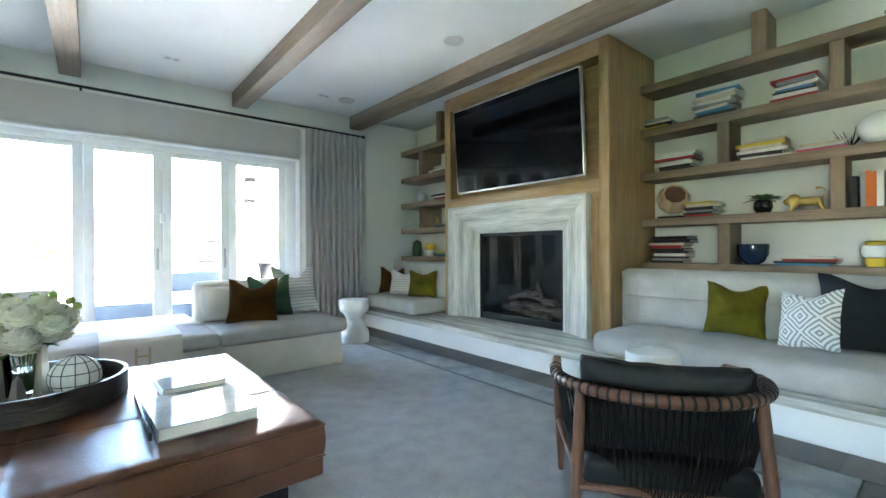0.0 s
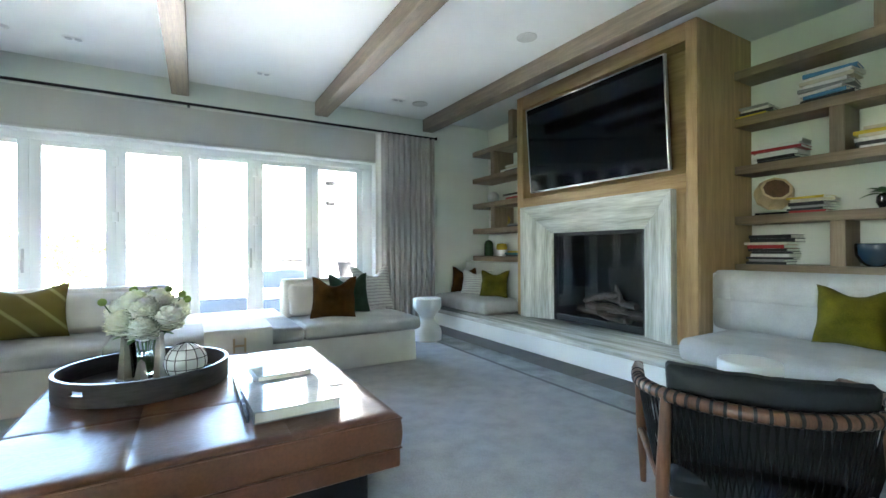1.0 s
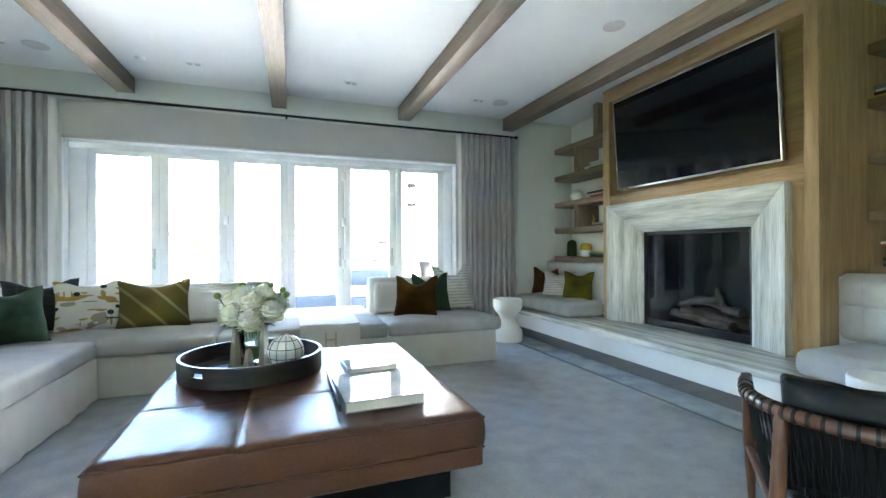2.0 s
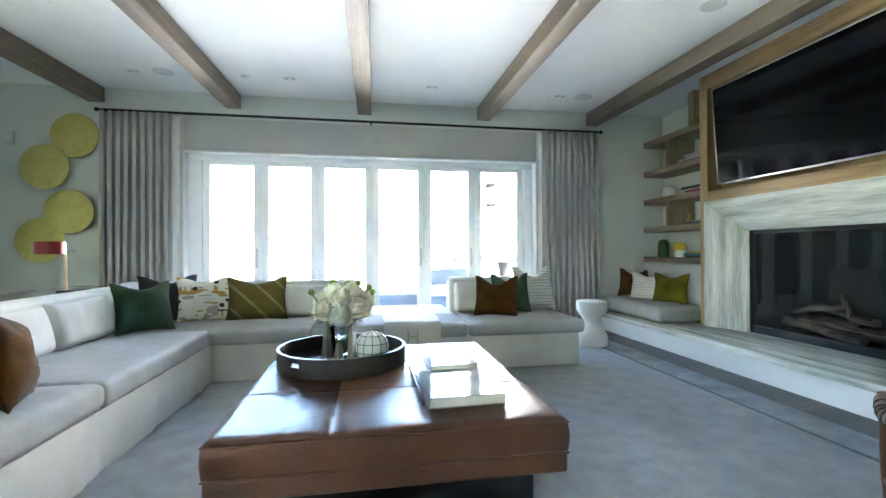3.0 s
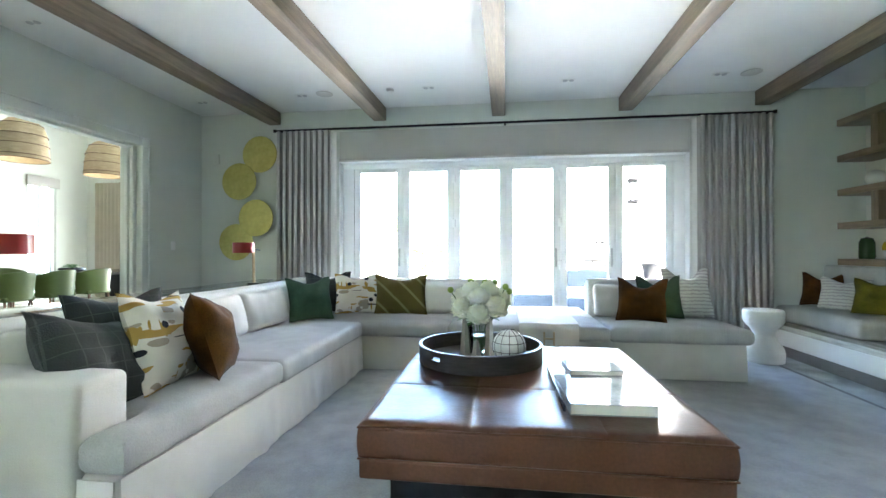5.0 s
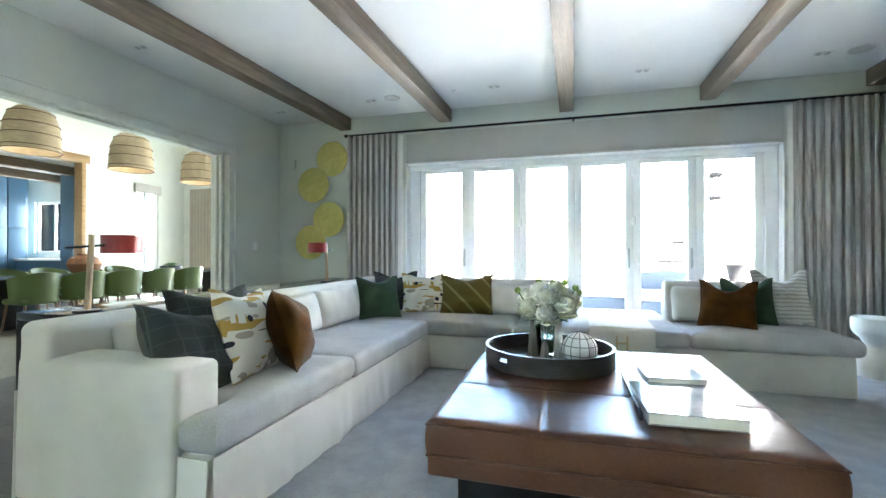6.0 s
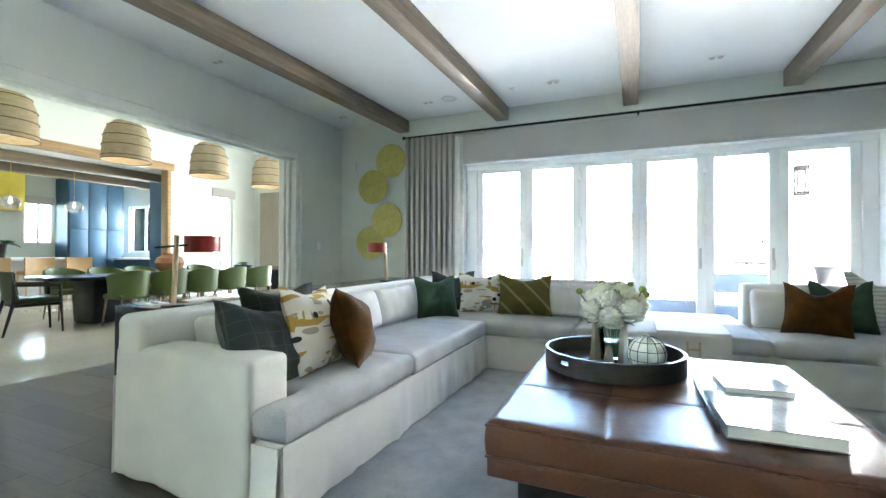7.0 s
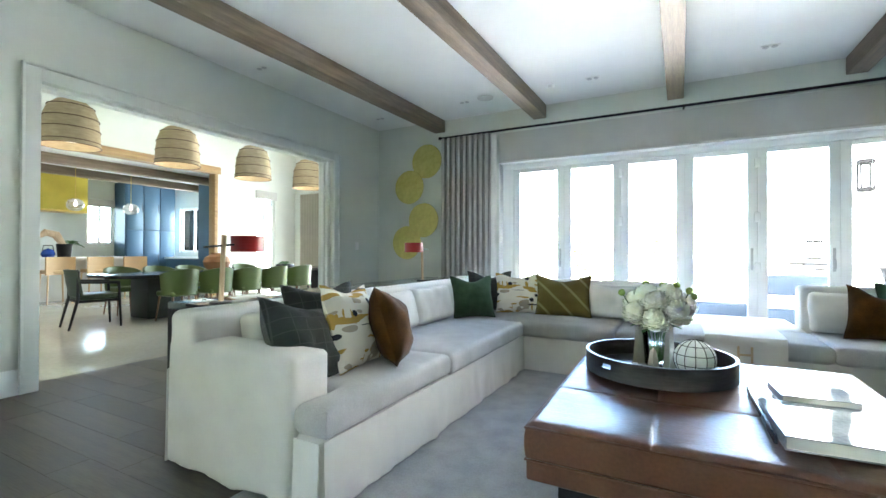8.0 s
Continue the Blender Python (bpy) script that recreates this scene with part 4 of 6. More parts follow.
pillow((4.92, 1.14, 0.455), 0.42, 0.43, 0.19, -72, 16, OLIVE, "bright olive velvet pillow on the fireside bench", 0.05, 12.0, spin=4)
pillow((4.74, 0.66, 0.46), 0.39, 0.42, 0.19, -112, 18, CHEV, "white pillow with nested grey diamond lines", 0.04, 13.0, spin=-7)
pillow((4.92, 0.34, 0.45), 0.60, 0.54, 0.20, -84, 16, NAVY, "large black pillow on the fireside bench", 0.08, 14.0)
pillow((4.80, 5.86, 0.455), 0.44, 0.43, 0.16, -50, 14, RUST, "rust velvet pillow in the bench corner", 0.08, 15.0)
pillow((4.74, 5.44, 0.455), 0.48, 0.40, 0.16, -54, 16, TUFT, "small off-white ribbed pillow on the bench", 0.06, 16.0)
pillow((4.78, 5.04, 0.455), 0.44, 0.40, 0.16, -58, 14, OLIVE, "olive velvet pillow on the bench", 0.05, 17.0)

# throw over the seat front
throw = thing("throw_blanket", (0, 0, 0), "cream folded throw with stitched emblem over sofa seat", "throw")


def drape(u, v):
    x = 1.08 + 0.52 * u
    s = v * 0.95
    if s < 0.72:
        y, z = 4.68 - s, 0.49 + 0.004 * math.sin(u * 7) - 0.012 * (s / 0.72) ** 4
    else:
        y, z = 3.955 - 0.01 * math.sin((s - 0.72) * 8), 0.475 - (s - 0.72)
    return (x, y, z)


part("cloth", sheet(14, 40, drape, 0.012), LINEN, throw)
em = bmesh.new()
for a in ((1.29, 1.305, 3.922, 3.934, 0.30, 0.42), (1.375, 1.39, 3.922, 3.934, 0.30, 0.42), (1.305, 1.375, 3.922, 3.934, 0.35, 0.365)):
    box(*a, bm=em)
part("emblem", em, shade("beige_thread", (0.5, 0.38, 0.25), 0.9), throw)

# ---- ottoman ----
ot = thing("ottoman", (0, 0, 0), "large brown leather ottoman with stitched panels on black plinth", "ottoman")
OX0, OX1, OYA, OYB = 0.335, 1.775, 1.69, 3.27
part("lower_band", soft(OX0 + 0.002, OX1 - 0.002, OYA + 0.002, OYB - 0.002, 0.205, 0.288, 0.012, 9, 0, 0.001, 2.0), LEATHER, ot)
part("upper_band", soft(OX0, OX1, OYA, OYB, 0.29, 0.418, 0.012, 9, 0, 0.0015, 5.0, 0.006), LEATHER, ot)
SEAM_X, SEAM_Y = (0.80, 1.32), (2.22, 2.75)


def leather_top(u, v):
    x, y = OX0 + 0.004 + (OX1 - OX0 - 0.008) * u, OYA + 0.004 + (OYB - OYA - 0.008) * v
    e = min(u * (OX1 - OX0), (1 - u) * (OX1 - OX0), v * (OYB - OYA), (1 - v) * (OYB - OYA))
    z = 0.436 - 0.016 * math.exp(-e / 0.012)
    dx = min(abs(x - s) for s in SEAM_X)
    dy = min(abs(y - s) for s in SEAM_Y)
    z -= 0.004 * math.exp(-(dx / 0.006) ** 2) + 0.004 * math.exp(-(dy / 0.006) ** 2)
    z += 0.004 * (1 - math.exp(-min(dx, dy) / 0.05))
    near = math.exp(-min(dx, dy, e * 1.2) / 0.07)
    z += 0.0032 * near * noise.noise(Vector((x * 26, y * 9, 2.0))) + 0.003 * noise.noise(Vector((x * 4, y * 4, 4.0))) + 0.0005 * noise.noise(Vector((x * 15, y * 24, 7.0)))
    return (x, y, z)


part("top", sheet(150, 160, leather_top, -0.0), LEATHER, ot)
pipe = [(OX0, OYA, 0.4165), (OX1, OYA, 0.4165), (OX1, OYB, 0.4165), (OX0, OYB, 0.4165), (OX0, OYA, 0.4165)]
for p, q in zip(pipe, pipe[1:]):
    part("piping", tube([p, q], 0.0045, 8), LEATHER, ot)
for p, q in zip(pipe, pipe[1:]):
    part("piping", tube([(p[0], p[1], 0.289), (q[0], q[1], 0.289)], 0.004, 8), LEATHER, ot)
part("plinth", box(0.43, 1.68, 1.85, 3.12, 0.004, 0.206, 0.004), BLACKW, ot)

# tray
TX, TY, TR = 0.785, 2.755, 0.388
tray = thing("serving_tray", (TX, TY, 0.448), "round dark wooden tray with tall rim and cut-out handles", "tray")
part("base", turned([(0, 0.0), (TR - 0.005, 0.0), (TR - 0.005, 0.014), (0, 0.014)], 64), TRAYM, tray)
rim = bmesh.new()
N = 96
for i in range(N):
    a0, a1 = 2 * math.pi * i / N, 2 * math.pi * (i + 1) / N
    deg = math.degrees((a0 + a1) / 2) % 360
    hole = min(abs(deg - 232), abs(deg - 52)) < 6
    for z0, z1 in (((0.0, 0.055), (0.078, 0.108)) if hole else ((0.0, 0.108),)):
        vs = []
        for a in (a0, a1):
            for r in (TR - 0.018, TR):
                for z in (z0, z1):
                    vs.append(rim.verts.new((r * math.cos(a), r * math.sin(a), z)))
        o = vs
        rim.faces.new((o[1], o[3], o[7], o[5]))
        rim.faces.new((o[0], o[4], o[6], o[2]))
        rim.faces.new((o[2], o[6], o[7], o[3]))
        rim.faces.new((o[0], o[1], o[5], o[4]))
bmesh.ops.remove_doubles(rim, verts=rim.verts, dist=1e-4)
part("rim", rim, TRAYM, tray)

# vase with white flowers
vx, vy, vz = 0.78, 2.80, 0.463
vase = thing("flower_vase", (vx, vy, vz), "clear glass vase of white dahlias and green buds", "vase of flowers")
part("glass", turned([(0, 0.0), (0.062, 0.0), (0.066, 0.02), (0.072, 0.12), (0.082, 0.25), (0.078, 0.25), (0.068, 0.12), (0.06, 0.026), (0, 0.02)], 28), CLEARW, vase)
part("water", turned([(0, 0.024), (0.057, 0.026), (0.0655, 0.13), (0, 0.13)], 24), glass("water", (0.75, 0.9, 0.75), ior=1.33), vase)
rnd = random.Random(4)
heads = [(-0.105, -0.05, 0.30), (0.10, -0.06, 0.315), (-0.005, -0.115, 0.275), (-0.05, 0.01, 0.385), (0.055, 0.0, 0.395), (0.13, 0.03, 0.35), (-0.11, 0.06, 0.345), (0.02, 0.09, 0.37), (0.0, -0.06, 0.36)]


def dahlia(c, r):
    """A full round bloom of many cupped petals."""
    bm = bmesh.new()
    c = Vector(c)
    count = 130
    for k in range(count):
        z = 1 - 1.72 * (k + 0.5) / count
        a = k * 2.39996 + rnd.uniform(-0.12, 0.12)
        q = math.sqrt(max(0.0, 1 - z * z))
        d = Vector((q * math.cos(a), q * math.sin(a), z))
        s = d.cross(Vector((0, 0, 1)))
        s = s.normalized() if s.length > 1e-4 else Vector((1, 0, 0))
        up = s.cross(d)
        L = r * rnd.uniform(0.88, 1.06)
        w = r * (0.20 + 0.13 * q)
        b0, t0 = c + d * L * 0.6, c + d * L + up * w * 0.55
        m = b0.lerp(t0, 0.6)
        ring = [b0 - s * w * 0.5, b0 + s * w * 0.5, m + s * w, t0 + s * w * 0.55, t0 - s * w * 0.55, m - s * w]
        vs = [bm.verts.new(p) for p in ring]
        mid = bm.verts.new(m - up * w * 0.3)
        for i in range(6):
            bm.faces.new((vs[i], vs[(i + 1) % 6], mid))
    bmesh.ops.create_icosphere(bm, subdivisions=2, radius=r * 0.76, matrix=Matrix.Translation(c))
    return bm


for c in heads:
    part("bloom", dahlia(c, rnd.uniform(0.076, 0.09)), PETAL, vase, smooth=False)
    part("stem", tube([(c[0] * 0.1, c[1] * 0.1, 0.03), (c[0] * 0.4, c[1] * 0.4, 0.2), (c[0], c[1], c[2] - 0.02)], 0.0035, 6), LEAF, vase)
for c in ((-0.19, 0.0, 0.42), (-0.14, 0.07, 0.40), (-0.06, 0.04, 0.475), (0.10, 0.03, 0.47), (0.165, -0.02, 0.445), (0.03, 0.09, 0.465), (0.19, 0.04, 0.41)):
    bm = bmesh.new()
    bmesh.ops.create_icosphere(bm, subdivisions=2, radius=0.021, matrix=Matrix.Translation(c))
    part("bud", bm, BUD, vase)
    part("stem", tube([(0, 0, 0.05), (c[0] * 0.5, c[1] * 0.5, 0.26), c], 0.003, 6), LEAF, vase)


def leaf_shape(p, d, L, w, bend=0.3):
    p, d = Vector(p), Vector(d).normalized()
    s = d.cross(Vector((0, 0, 1))).normalized()
    bm = bmesh.new()
    prev = None
    for i in range(6):
        t = i / 5
        c = p + d * L * t - Vector((0, 0, 1)) * bend * L * t * t
        ww = w * math.sin(math.pi * min(max(t, 0.03), 0.97)) ** 0.8
        cur = (bm.verts.new(c - s * ww), bm.verts.new(c + Vector((0, 0, ww * 0.3))), bm.verts.new(c + s * ww))
        if prev:
            bm.faces.new((prev[0], prev[1], cur[1], cur[0]))
            bm.faces.new((prev[1], prev[2], cur[2], cur[1]))
        prev = cur
    return bm


for k, (d, z) in enumerate((((-1, -0.4, 0.1), 0.25), ((-0.5, -1, 0.0), 0.24), ((0.9, -0.6, 0.2), 0.25), ((1, 0.3, 0.2), 0.26))):
    part("leaf", leaf_shape((d[0] * 0.05, d[1] * 0.05, z), d, 0.10, 0.022), LEAF, vase)

# mirrored obelisks and a capiz globe on the tray
for x, y, h in ((0.685, 2.79, 0.245), (0.845, 2.73, 0.27), (0.765, 2.68, 0.13)):
    ob = thing("obelisk", (x, y, vz), "pointed antique-mirror obelisk standing on the tray", "ornament", "obelisks")
    bm = turned([(0.042, 0.0), (0.042, 0.012), (0.033, 0.014), (0.016, h - 0.02), (0, h)], 4)
    part("body", bm, shade("antique_mirror", (0.62, 0.56, 0.46), 0.22, metal=0.45, var=0.15, scale=12, bump=0.02), ob, smooth=False)
gl = thing("capiz_globe", (0.965, 2.64, vz), "white shell globe with thin dark lattice lines", "ornament")
part("globe", turned([(0.1 * math.sin(radians(a)), 0.1 - 0.1 * math.cos(radians(a))) for a in range(0, 181, 12)], 28), CAPIZ, gl)
lat = bmesh.new()
for k in range(6):
    a = math.pi * k / 6
    tube([(0.1005 * math.cos(a) * math.sin(t), 0.1005 * math.sin(a) * math.sin(t), 0.1 - 0.1005 * math.cos(t)) for t in [math.pi * 2 * i / 36 for i in range(37)]], 0.0022, 5, lat)
for b in (45, 75, 105, 135):
    tube([(0.1005 * math.sin(radians(b)) * math.cos(t), 0.1005 * math.sin(radians(b)) * math.sin(t), 0.1 - 0.1005 * math.cos(radians(b))) for t in [math.pi * 2 * i / 30 for i in range(31)]], 0.0022, 5, lat)
part("lattice", lat, BLACK, gl)


def book(at, w, d, h, turn, cover, label, group="", flat=True, pages=PAPER):
    """Lying: w along x, d along y, spine at -x. Standing: spine towards -x with height w."""
    b = thing("book", at, label, "book", group, turn)
    t = min(0.004, h * 0.15)
    if flat:
        bm = box(-w / 2, w / 2, -d / 2, d / 2, 0, t, 0.001, 1)
        box(-w / 2, w / 2, -d / 2, d / 2, h - t, h, 0.001, 1, bm)
        box(-w / 2, -w / 2 + t, -d / 2, d / 2, t, h - t, bm=bm)
        part("cover", bm, cover, b, smooth=False)
        part("page_block", box(-w / 2 + t, w / 2 - 0.005, -d / 2 + 0.005, d / 2 - 0.005, t, h - t), pages, b, smooth=False)
    else:
        bm = box(-d / 2, d / 2, 0, t, 0, w, 0.001, 1)
        box(-d / 2, d / 2, h - t, h, 0, w, 0.001, 1, bm)
        box(-d / 2, -d / 2 + t, t, h - t, 0, w, bm=bm)
        part("cover", bm, cover, b, smooth=False)
        part("page_block", box(-d / 2 + t, d / 2 - 0.005, t, h - t, 0.004, w - 0.004), pages, b, smooth=False)
    return b


book((1.375, 2.08, 0.446), 0.36, 0.44, 0.05, 2, COVER, "large glossy white coffee-table book on the ottoman", "books on the ottoman")
book((1.40, 2.40, 0.446), 0.26, 0.2, 0.035, 0, DKCOV, "dark book lying under a pale one", "books on the ottoman")
book((1.40, 2.42, 0.482), 0.27, 0.22, 0.035, 4, COVER, "pale glossy book on top of a dark one", "books on the ottoman")
tr = thing("picture_stand", (1.19, 2.22, 0.447), "thin metal picture stand lying beside the books", "stand")
part("board", box(-0.012, 0.0, -0.33, 0.33, 0.0, 0.03, 0.003), DKCOV, tr)

# ---- stools and side table ----
st = thing("plaster_stool", (3.60, 4.86, 0.0), "white plaster hourglass stool with a rough chalky face", "stool")
part("body", turned([(0, 0.0), (0.165, 0.0), (0.18, 0.012), (0.182, 0.10), (0.172, 0.15), (0.13, 0.21), (0.095, 0.265), (0.092, 0.29), (0.115, 0.34), (0.16, 0.385), (0.178, 0.42), (0.182, 0.5), (0.178, 0.525), (0.168, 0.535), (0, 0.537)], 40, rough=0.02), PLASTER, st)
s2 = thing("side_table", (3.72, 1.22, 0.0), "round white side table by the fireside bench", "side table")
part("top", turned([(0, 0.41), (0.15, 0.41), (0.155, 0.42), (0.156, 0.505), (0.150, 0.512), (0, 0.512)], 40), WHITE, s2)
part("stem", turned([(0.05, 0.03), (0.03, 0.08), (0.03, 0.38), (0.06, 0.41)], 20), WHITE, s2)
part("foot", turned([(0, 0.0), (0.15, 0.0), (0.15, 0.015), (0.05, 0.035), (0, 0.035)], 32), WHITE, s2)

# ---- corded armchair ----
ch = thing("armchair", (2.83, 0.80, 0.0), "walnut armchair with leather-wrapped rail, black cords and cushions", "armchair", turn=37.0)
# local: faces +x
HW = 0.398
rail = []
for i in range(33):
    a = radians(90 + 180 * i / 32)
    rail.append((0.32 * math.cos(a), HW * math.sin(a), 0.615))
arm_l = [(0.35, HW - 0.01, 0.575), (0.2, HW, 0.598), (0.1, HW, 0.61)]
arm_r = [(x, -y, z) for x, y, z in arm_l[::-1]]
path_ = arm_l + rail + arm_r
part("rail", tube(path_, 0.024, 12), WALNUT, ch)
wraps = path_[2:-2]
for i in range(0, len(wraps) - 1):
    p, q = Vector(wraps[i]), Vector(wraps[i + 1])
    c, d = p.lerp(q, 0.3), (q - p).normalized()
    part("leather_wrap", tube([c - d * 0.005, c + d * 0.005], 0.027, 12), BLEATH, ch)
for x, y, lx, ly in ((0.32, HW - 0.01, 0.38, HW - 0.03), (0.32, -HW + 0.01, 0.38, -HW + 0.03), (-0.2, HW * 0.78, -0.26, HW * 0.85), (-0.2, -HW * 0.78, -0.26, -HW * 0.85)):
    part("leg", tube([(x, y, 0.60), ((x + lx) / 2, (y + ly) / 2, 0.32), (lx, ly, 0.005)], [0.02, 0.024, 0.014], 12), WALNUT, ch)
for y in (HW - 0.02, -HW + 0.02):
    part("stretcher", tube([(0.35, y, 0.27), (-0.23, y * 0.82, 0.25)], 0.016, 10), WALNUT, ch)
part("front_bar", tube([(0.35, HW - 0.02, 0.27), (0.35, -HW + 0.02, 0.27)], 0.016, 10), WALNUT, ch)
part("rear_bar", tube([(-0.24, HW * 0.8, 0.25), (-0.24, -HW * 0.8, 0.25)], 0.016, 10), WALNUT, ch)
low = []
for i in range(61):
    a = radians(70 + 220 * i / 60)
    low.append((0.02 + 0.27 * math.cos(a), (HW - 0.07) * math.sin(a), 0.22))
part("seat_hoop", tube(low, 0.012, 8), BLACK, ch)
for i in range(0, 121):
    a = radians(70 + 220 * i / 120)
    top = Vector((0.32 * math.cos(a) if math.cos(a) < 0 else 0.5 * math.cos(a), HW * min(1, math.sin(a)), 0.61))
    bot = Vector(low[max(0, min(60, i // 2 + (2 if i % 2 else -2)))])
    mid = top.lerp(bot, 0.5) + Vector((-0.02 * abs(math.cos(a)), 0, -0.02))
    part("cord", tube([top, mid, bot], 0.0032, 5), CORD, ch)
part("seat_cushion", soft(-0.24, 0.36, -0.3, 0.3, 0.235, 0.36, 0.04, 8, 0.02, 0.006, 3.0), BLEATH, ch)
bk = soft(-0.06, 0.06, -0.30, 0.30, 0.0, 0.385, 0.02, 9, 0.0, 0.006, 6.0, 0.0)
for v in bk.verts:
    u, t = v.co.y / 0.30, v.co.z / 0.385
    v.co.x *= 1.15 - 0.75 * max(abs(u), abs(2 * t - 1)) ** 5
    v.co.z += 0.02 * u * max(0, t - 0.4) - 0.016 * (1 - u * u) * max(0, t) + 0.008 * noise.noise(Vector((u * 4, t * 2, 3.0))) * t
    v.co.y *= 1 + 0.05 * max(0, t - 0.5)
bmesh.ops.rotate(bk, verts=bk.verts, cent=(0, 0, 0), matrix=Matrix.Rotation(radians(-9), 3, "Y"))
bmesh.ops.translate(bk, verts=bk.verts, vec=(-0.10, 0, 0.335))
part("back_cushion", bk, BLEATH, ch, "slouched black leather back cushion")

# ---- console behind the sofa, with lamps ----
co = thing("console_table", (0, 0, 0), "long dark lacquered console table behind the sofa", "console table")
part("top", box(-2.17, -1.56, 1.72, 5.2, 0.735, 0.78, 0.004), shade("dark_lacquer", (0.03, 0.035, 0.04), 0.08, var=0.1, bump=0), co)
for y in (1.72, 5.155):
    part("end_panel", box(-2.17, -1.56, y, y + 0.045, -0.01, 0.734, 0.004), BLACKW, co)


def desk_lamp(y, s):
    l = thing("table_lamp", (-1.78, y, 0.781), "wooden pole lamp with red drum shade on console table", "lamp", "pole lamps")
    part("base", turned([(0, 0.0), (0.07, 0.0), (0.07, 0.012), (0, 0.014)], 24), BLACK, l)
    part("pole", tube([(0, 0, 0.01), (0.0, 0.02 * s, 0.45)], 0.016, 10), ASH, l)
    part("arm", tube([(0, -0.12 * s, 0.37), (0, 0.16 * s, 0.395)], 0.007, 8), BLACK, l)
    bm = bmesh.new()
    seg = 28
    prof = [(0.105, 0.34), (0.108, 0.34), (0.108, 0.45), (0.105, 0.45)]
    turned(prof + [prof[0]], seg, (0, 0.2 * s, 0), bm)
    part("shade", bm, RED, l)
    part("diffuser", turned([(0, 0.35), (0.1, 0.35), (0.1, 0.354), (0, 0.354)], 24, (0, 0.2 * s, 0)), WHITE, l)


desk_lamp(1.84, 1)
desk_lamp(4.46, -1)


# ---- shelf contents ----
COLS = {"red": (0.35, 0.02, 0.02), "white": (0.72, 0.7, 0.66), "black": (0.02, 0.02, 0.022), "blue": (0.06, 0.2, 0.38), "yellow": (0.6, 0.42, 0.03), "orange": (0.6, 0.13, 0.01), "grey": (0.25, 0.25, 0.25), "cream": (0.6, 0.53, 0.4), "green": (0.05, 0.2, 0.06), "teal": (0.04, 0.18, 0.22), "pink": (0.5, 0.05, 0.12)}
BOOKM = {k: shade("book_" + k, v, 0.4, var=0.08, scale=20, fine=90, bump=0.05) for k, v in COLS.items()}
rb = random.Random(11)


def pile(x, y, z, names, w=0.2, d=0.3, h=0.035):
    for i, n in enumerate(names):
        hh = h * rb.uniform(0.7, 1.25)
        book((x + rb.uniform(-0.015, 0.015), y + rb.uniform(-0.025, 0.025), z + 0.0005), w * rb.uniform(0.85, 1.05), d * rb.uniform(0.82, 1.08), hh, rb.uniform(-7, 7), BOOKM[n], f"{n} hardback lying in a pile on the shelf", "shelf books")
        z += hh + 0.0005
    return z


def row(x, y, z, names, step=-1):
    for n in names:
        t = rb.uniform(0.025, 0.045)
        book((x, y, z + 0.0005), rb.uniform(0.24, 0.29), 0.2, t, 0, BOOKM[n], f"{n} book standing upright on the shelf", "shelf books", False)
        y += step * (t + 0.001)


BX = 5.70
Z = [h + 0.04 for h in SH]
pile(BX, 1.92, Z[0], ["black", "grey", "black", "white", "black", "black", "red", "cream", "black", "black"], 0.24, 0.34, 0.027)
pile(BX, 0.82, Z[0], ["blue", "black", "red", "white", "teal", "cream"][:4], 0.24, 0.42, 0.024)
pile(BX, 1.62, Z[1], ["red", "black", "grey", "black", "cream", "yellow"], 0.22, 0.3, 0.025)
pile(BX, 1.86, Z[2], ["black", "black", "white", "white", "red", "white", "white"], 0.24, 0.36, 0.027)
pile(BX, 1.13, Z[2], ["white", "black", "white", "cream", "yellow", "cream"], 0.24, 0.36, 0.026)
pile(BX, 0.72, Z[2], ["pink", "white", "cream"], 0.22, 0.32, 0.022)
pile(BX, 2.04, Z[3], ["yellow", "black", "white", "grey"], 0.22, 0.26, 0.027)
pile(BX, 1.50, Z[3], ["black", "blue", "white", "grey", "white", "cream", "white", "blue"], 0.24, 0.36, 0.028)
pile(BX, 0.88, Z[3], ["red", "white", "black", "blue", "white", "grey", "red"], 0.24, 0.3, 0.028)
row(BX, 0.51, Z[1], ["black", "grey", "orange", "orange", "white", "black", "white", "grey", "cream", "red"])
pile(BX, 0.2, Z[4], ["white", "grey"], 0.2, 0.3)
FX_ = 5.3
ZF = [h + 0.04 for h in SF]
pile(FX_, 5.1, ZF[3], ["black", "white", "cream", "white"], 0.22, 0.34, 0.03)
pile(FX_, 5.05, ZF[2], ["black", "red", "white", "black"], 0.22, 0.5, 0.025)
pile(FX_, 5.05, ZF[1], ["black", "grey"], 0.22, 0.4, 0.03)
pile(FX_, 5.1, ZF[0], ["black", "teal", "yellow"], 0.22, 0.4, 0.026)
pile(FX_, 5.3, ZF[3], ["cream", "white"], 0.2, 0.26, 0.03)
pile(FX_, 5.0, ZF[4], ["white", "black"], 0.2, 0.3, 0.03)


def ball(r, at, mat, parent, name="body", squash=1.0):
    return part(name, turned([(r * math.sin(radians(a)), (1 - math.cos(radians(a))) * r * squash) for a in range(0, 181, 12)], 28, at), mat, parent)


bowl = thing("bowl", (BX, 1.22, Z[0]), "round dark blue glass bowl on the shelf", "bowl")
part("body", turned([(0, 0.0), (0.05, 0.0), (0.09, 0.03), (0.12, 0.09), (0.125, 0.16), (0.122, 0.185), (0.115, 0.185), (0.117, 0.16), (0.11, 0.095), (0.08, 0.04), (0, 0.02)], 36), shade("blue_glass", (0.012, 0.025, 0.05), 0.1, var=0.1, bump=0), bowl)
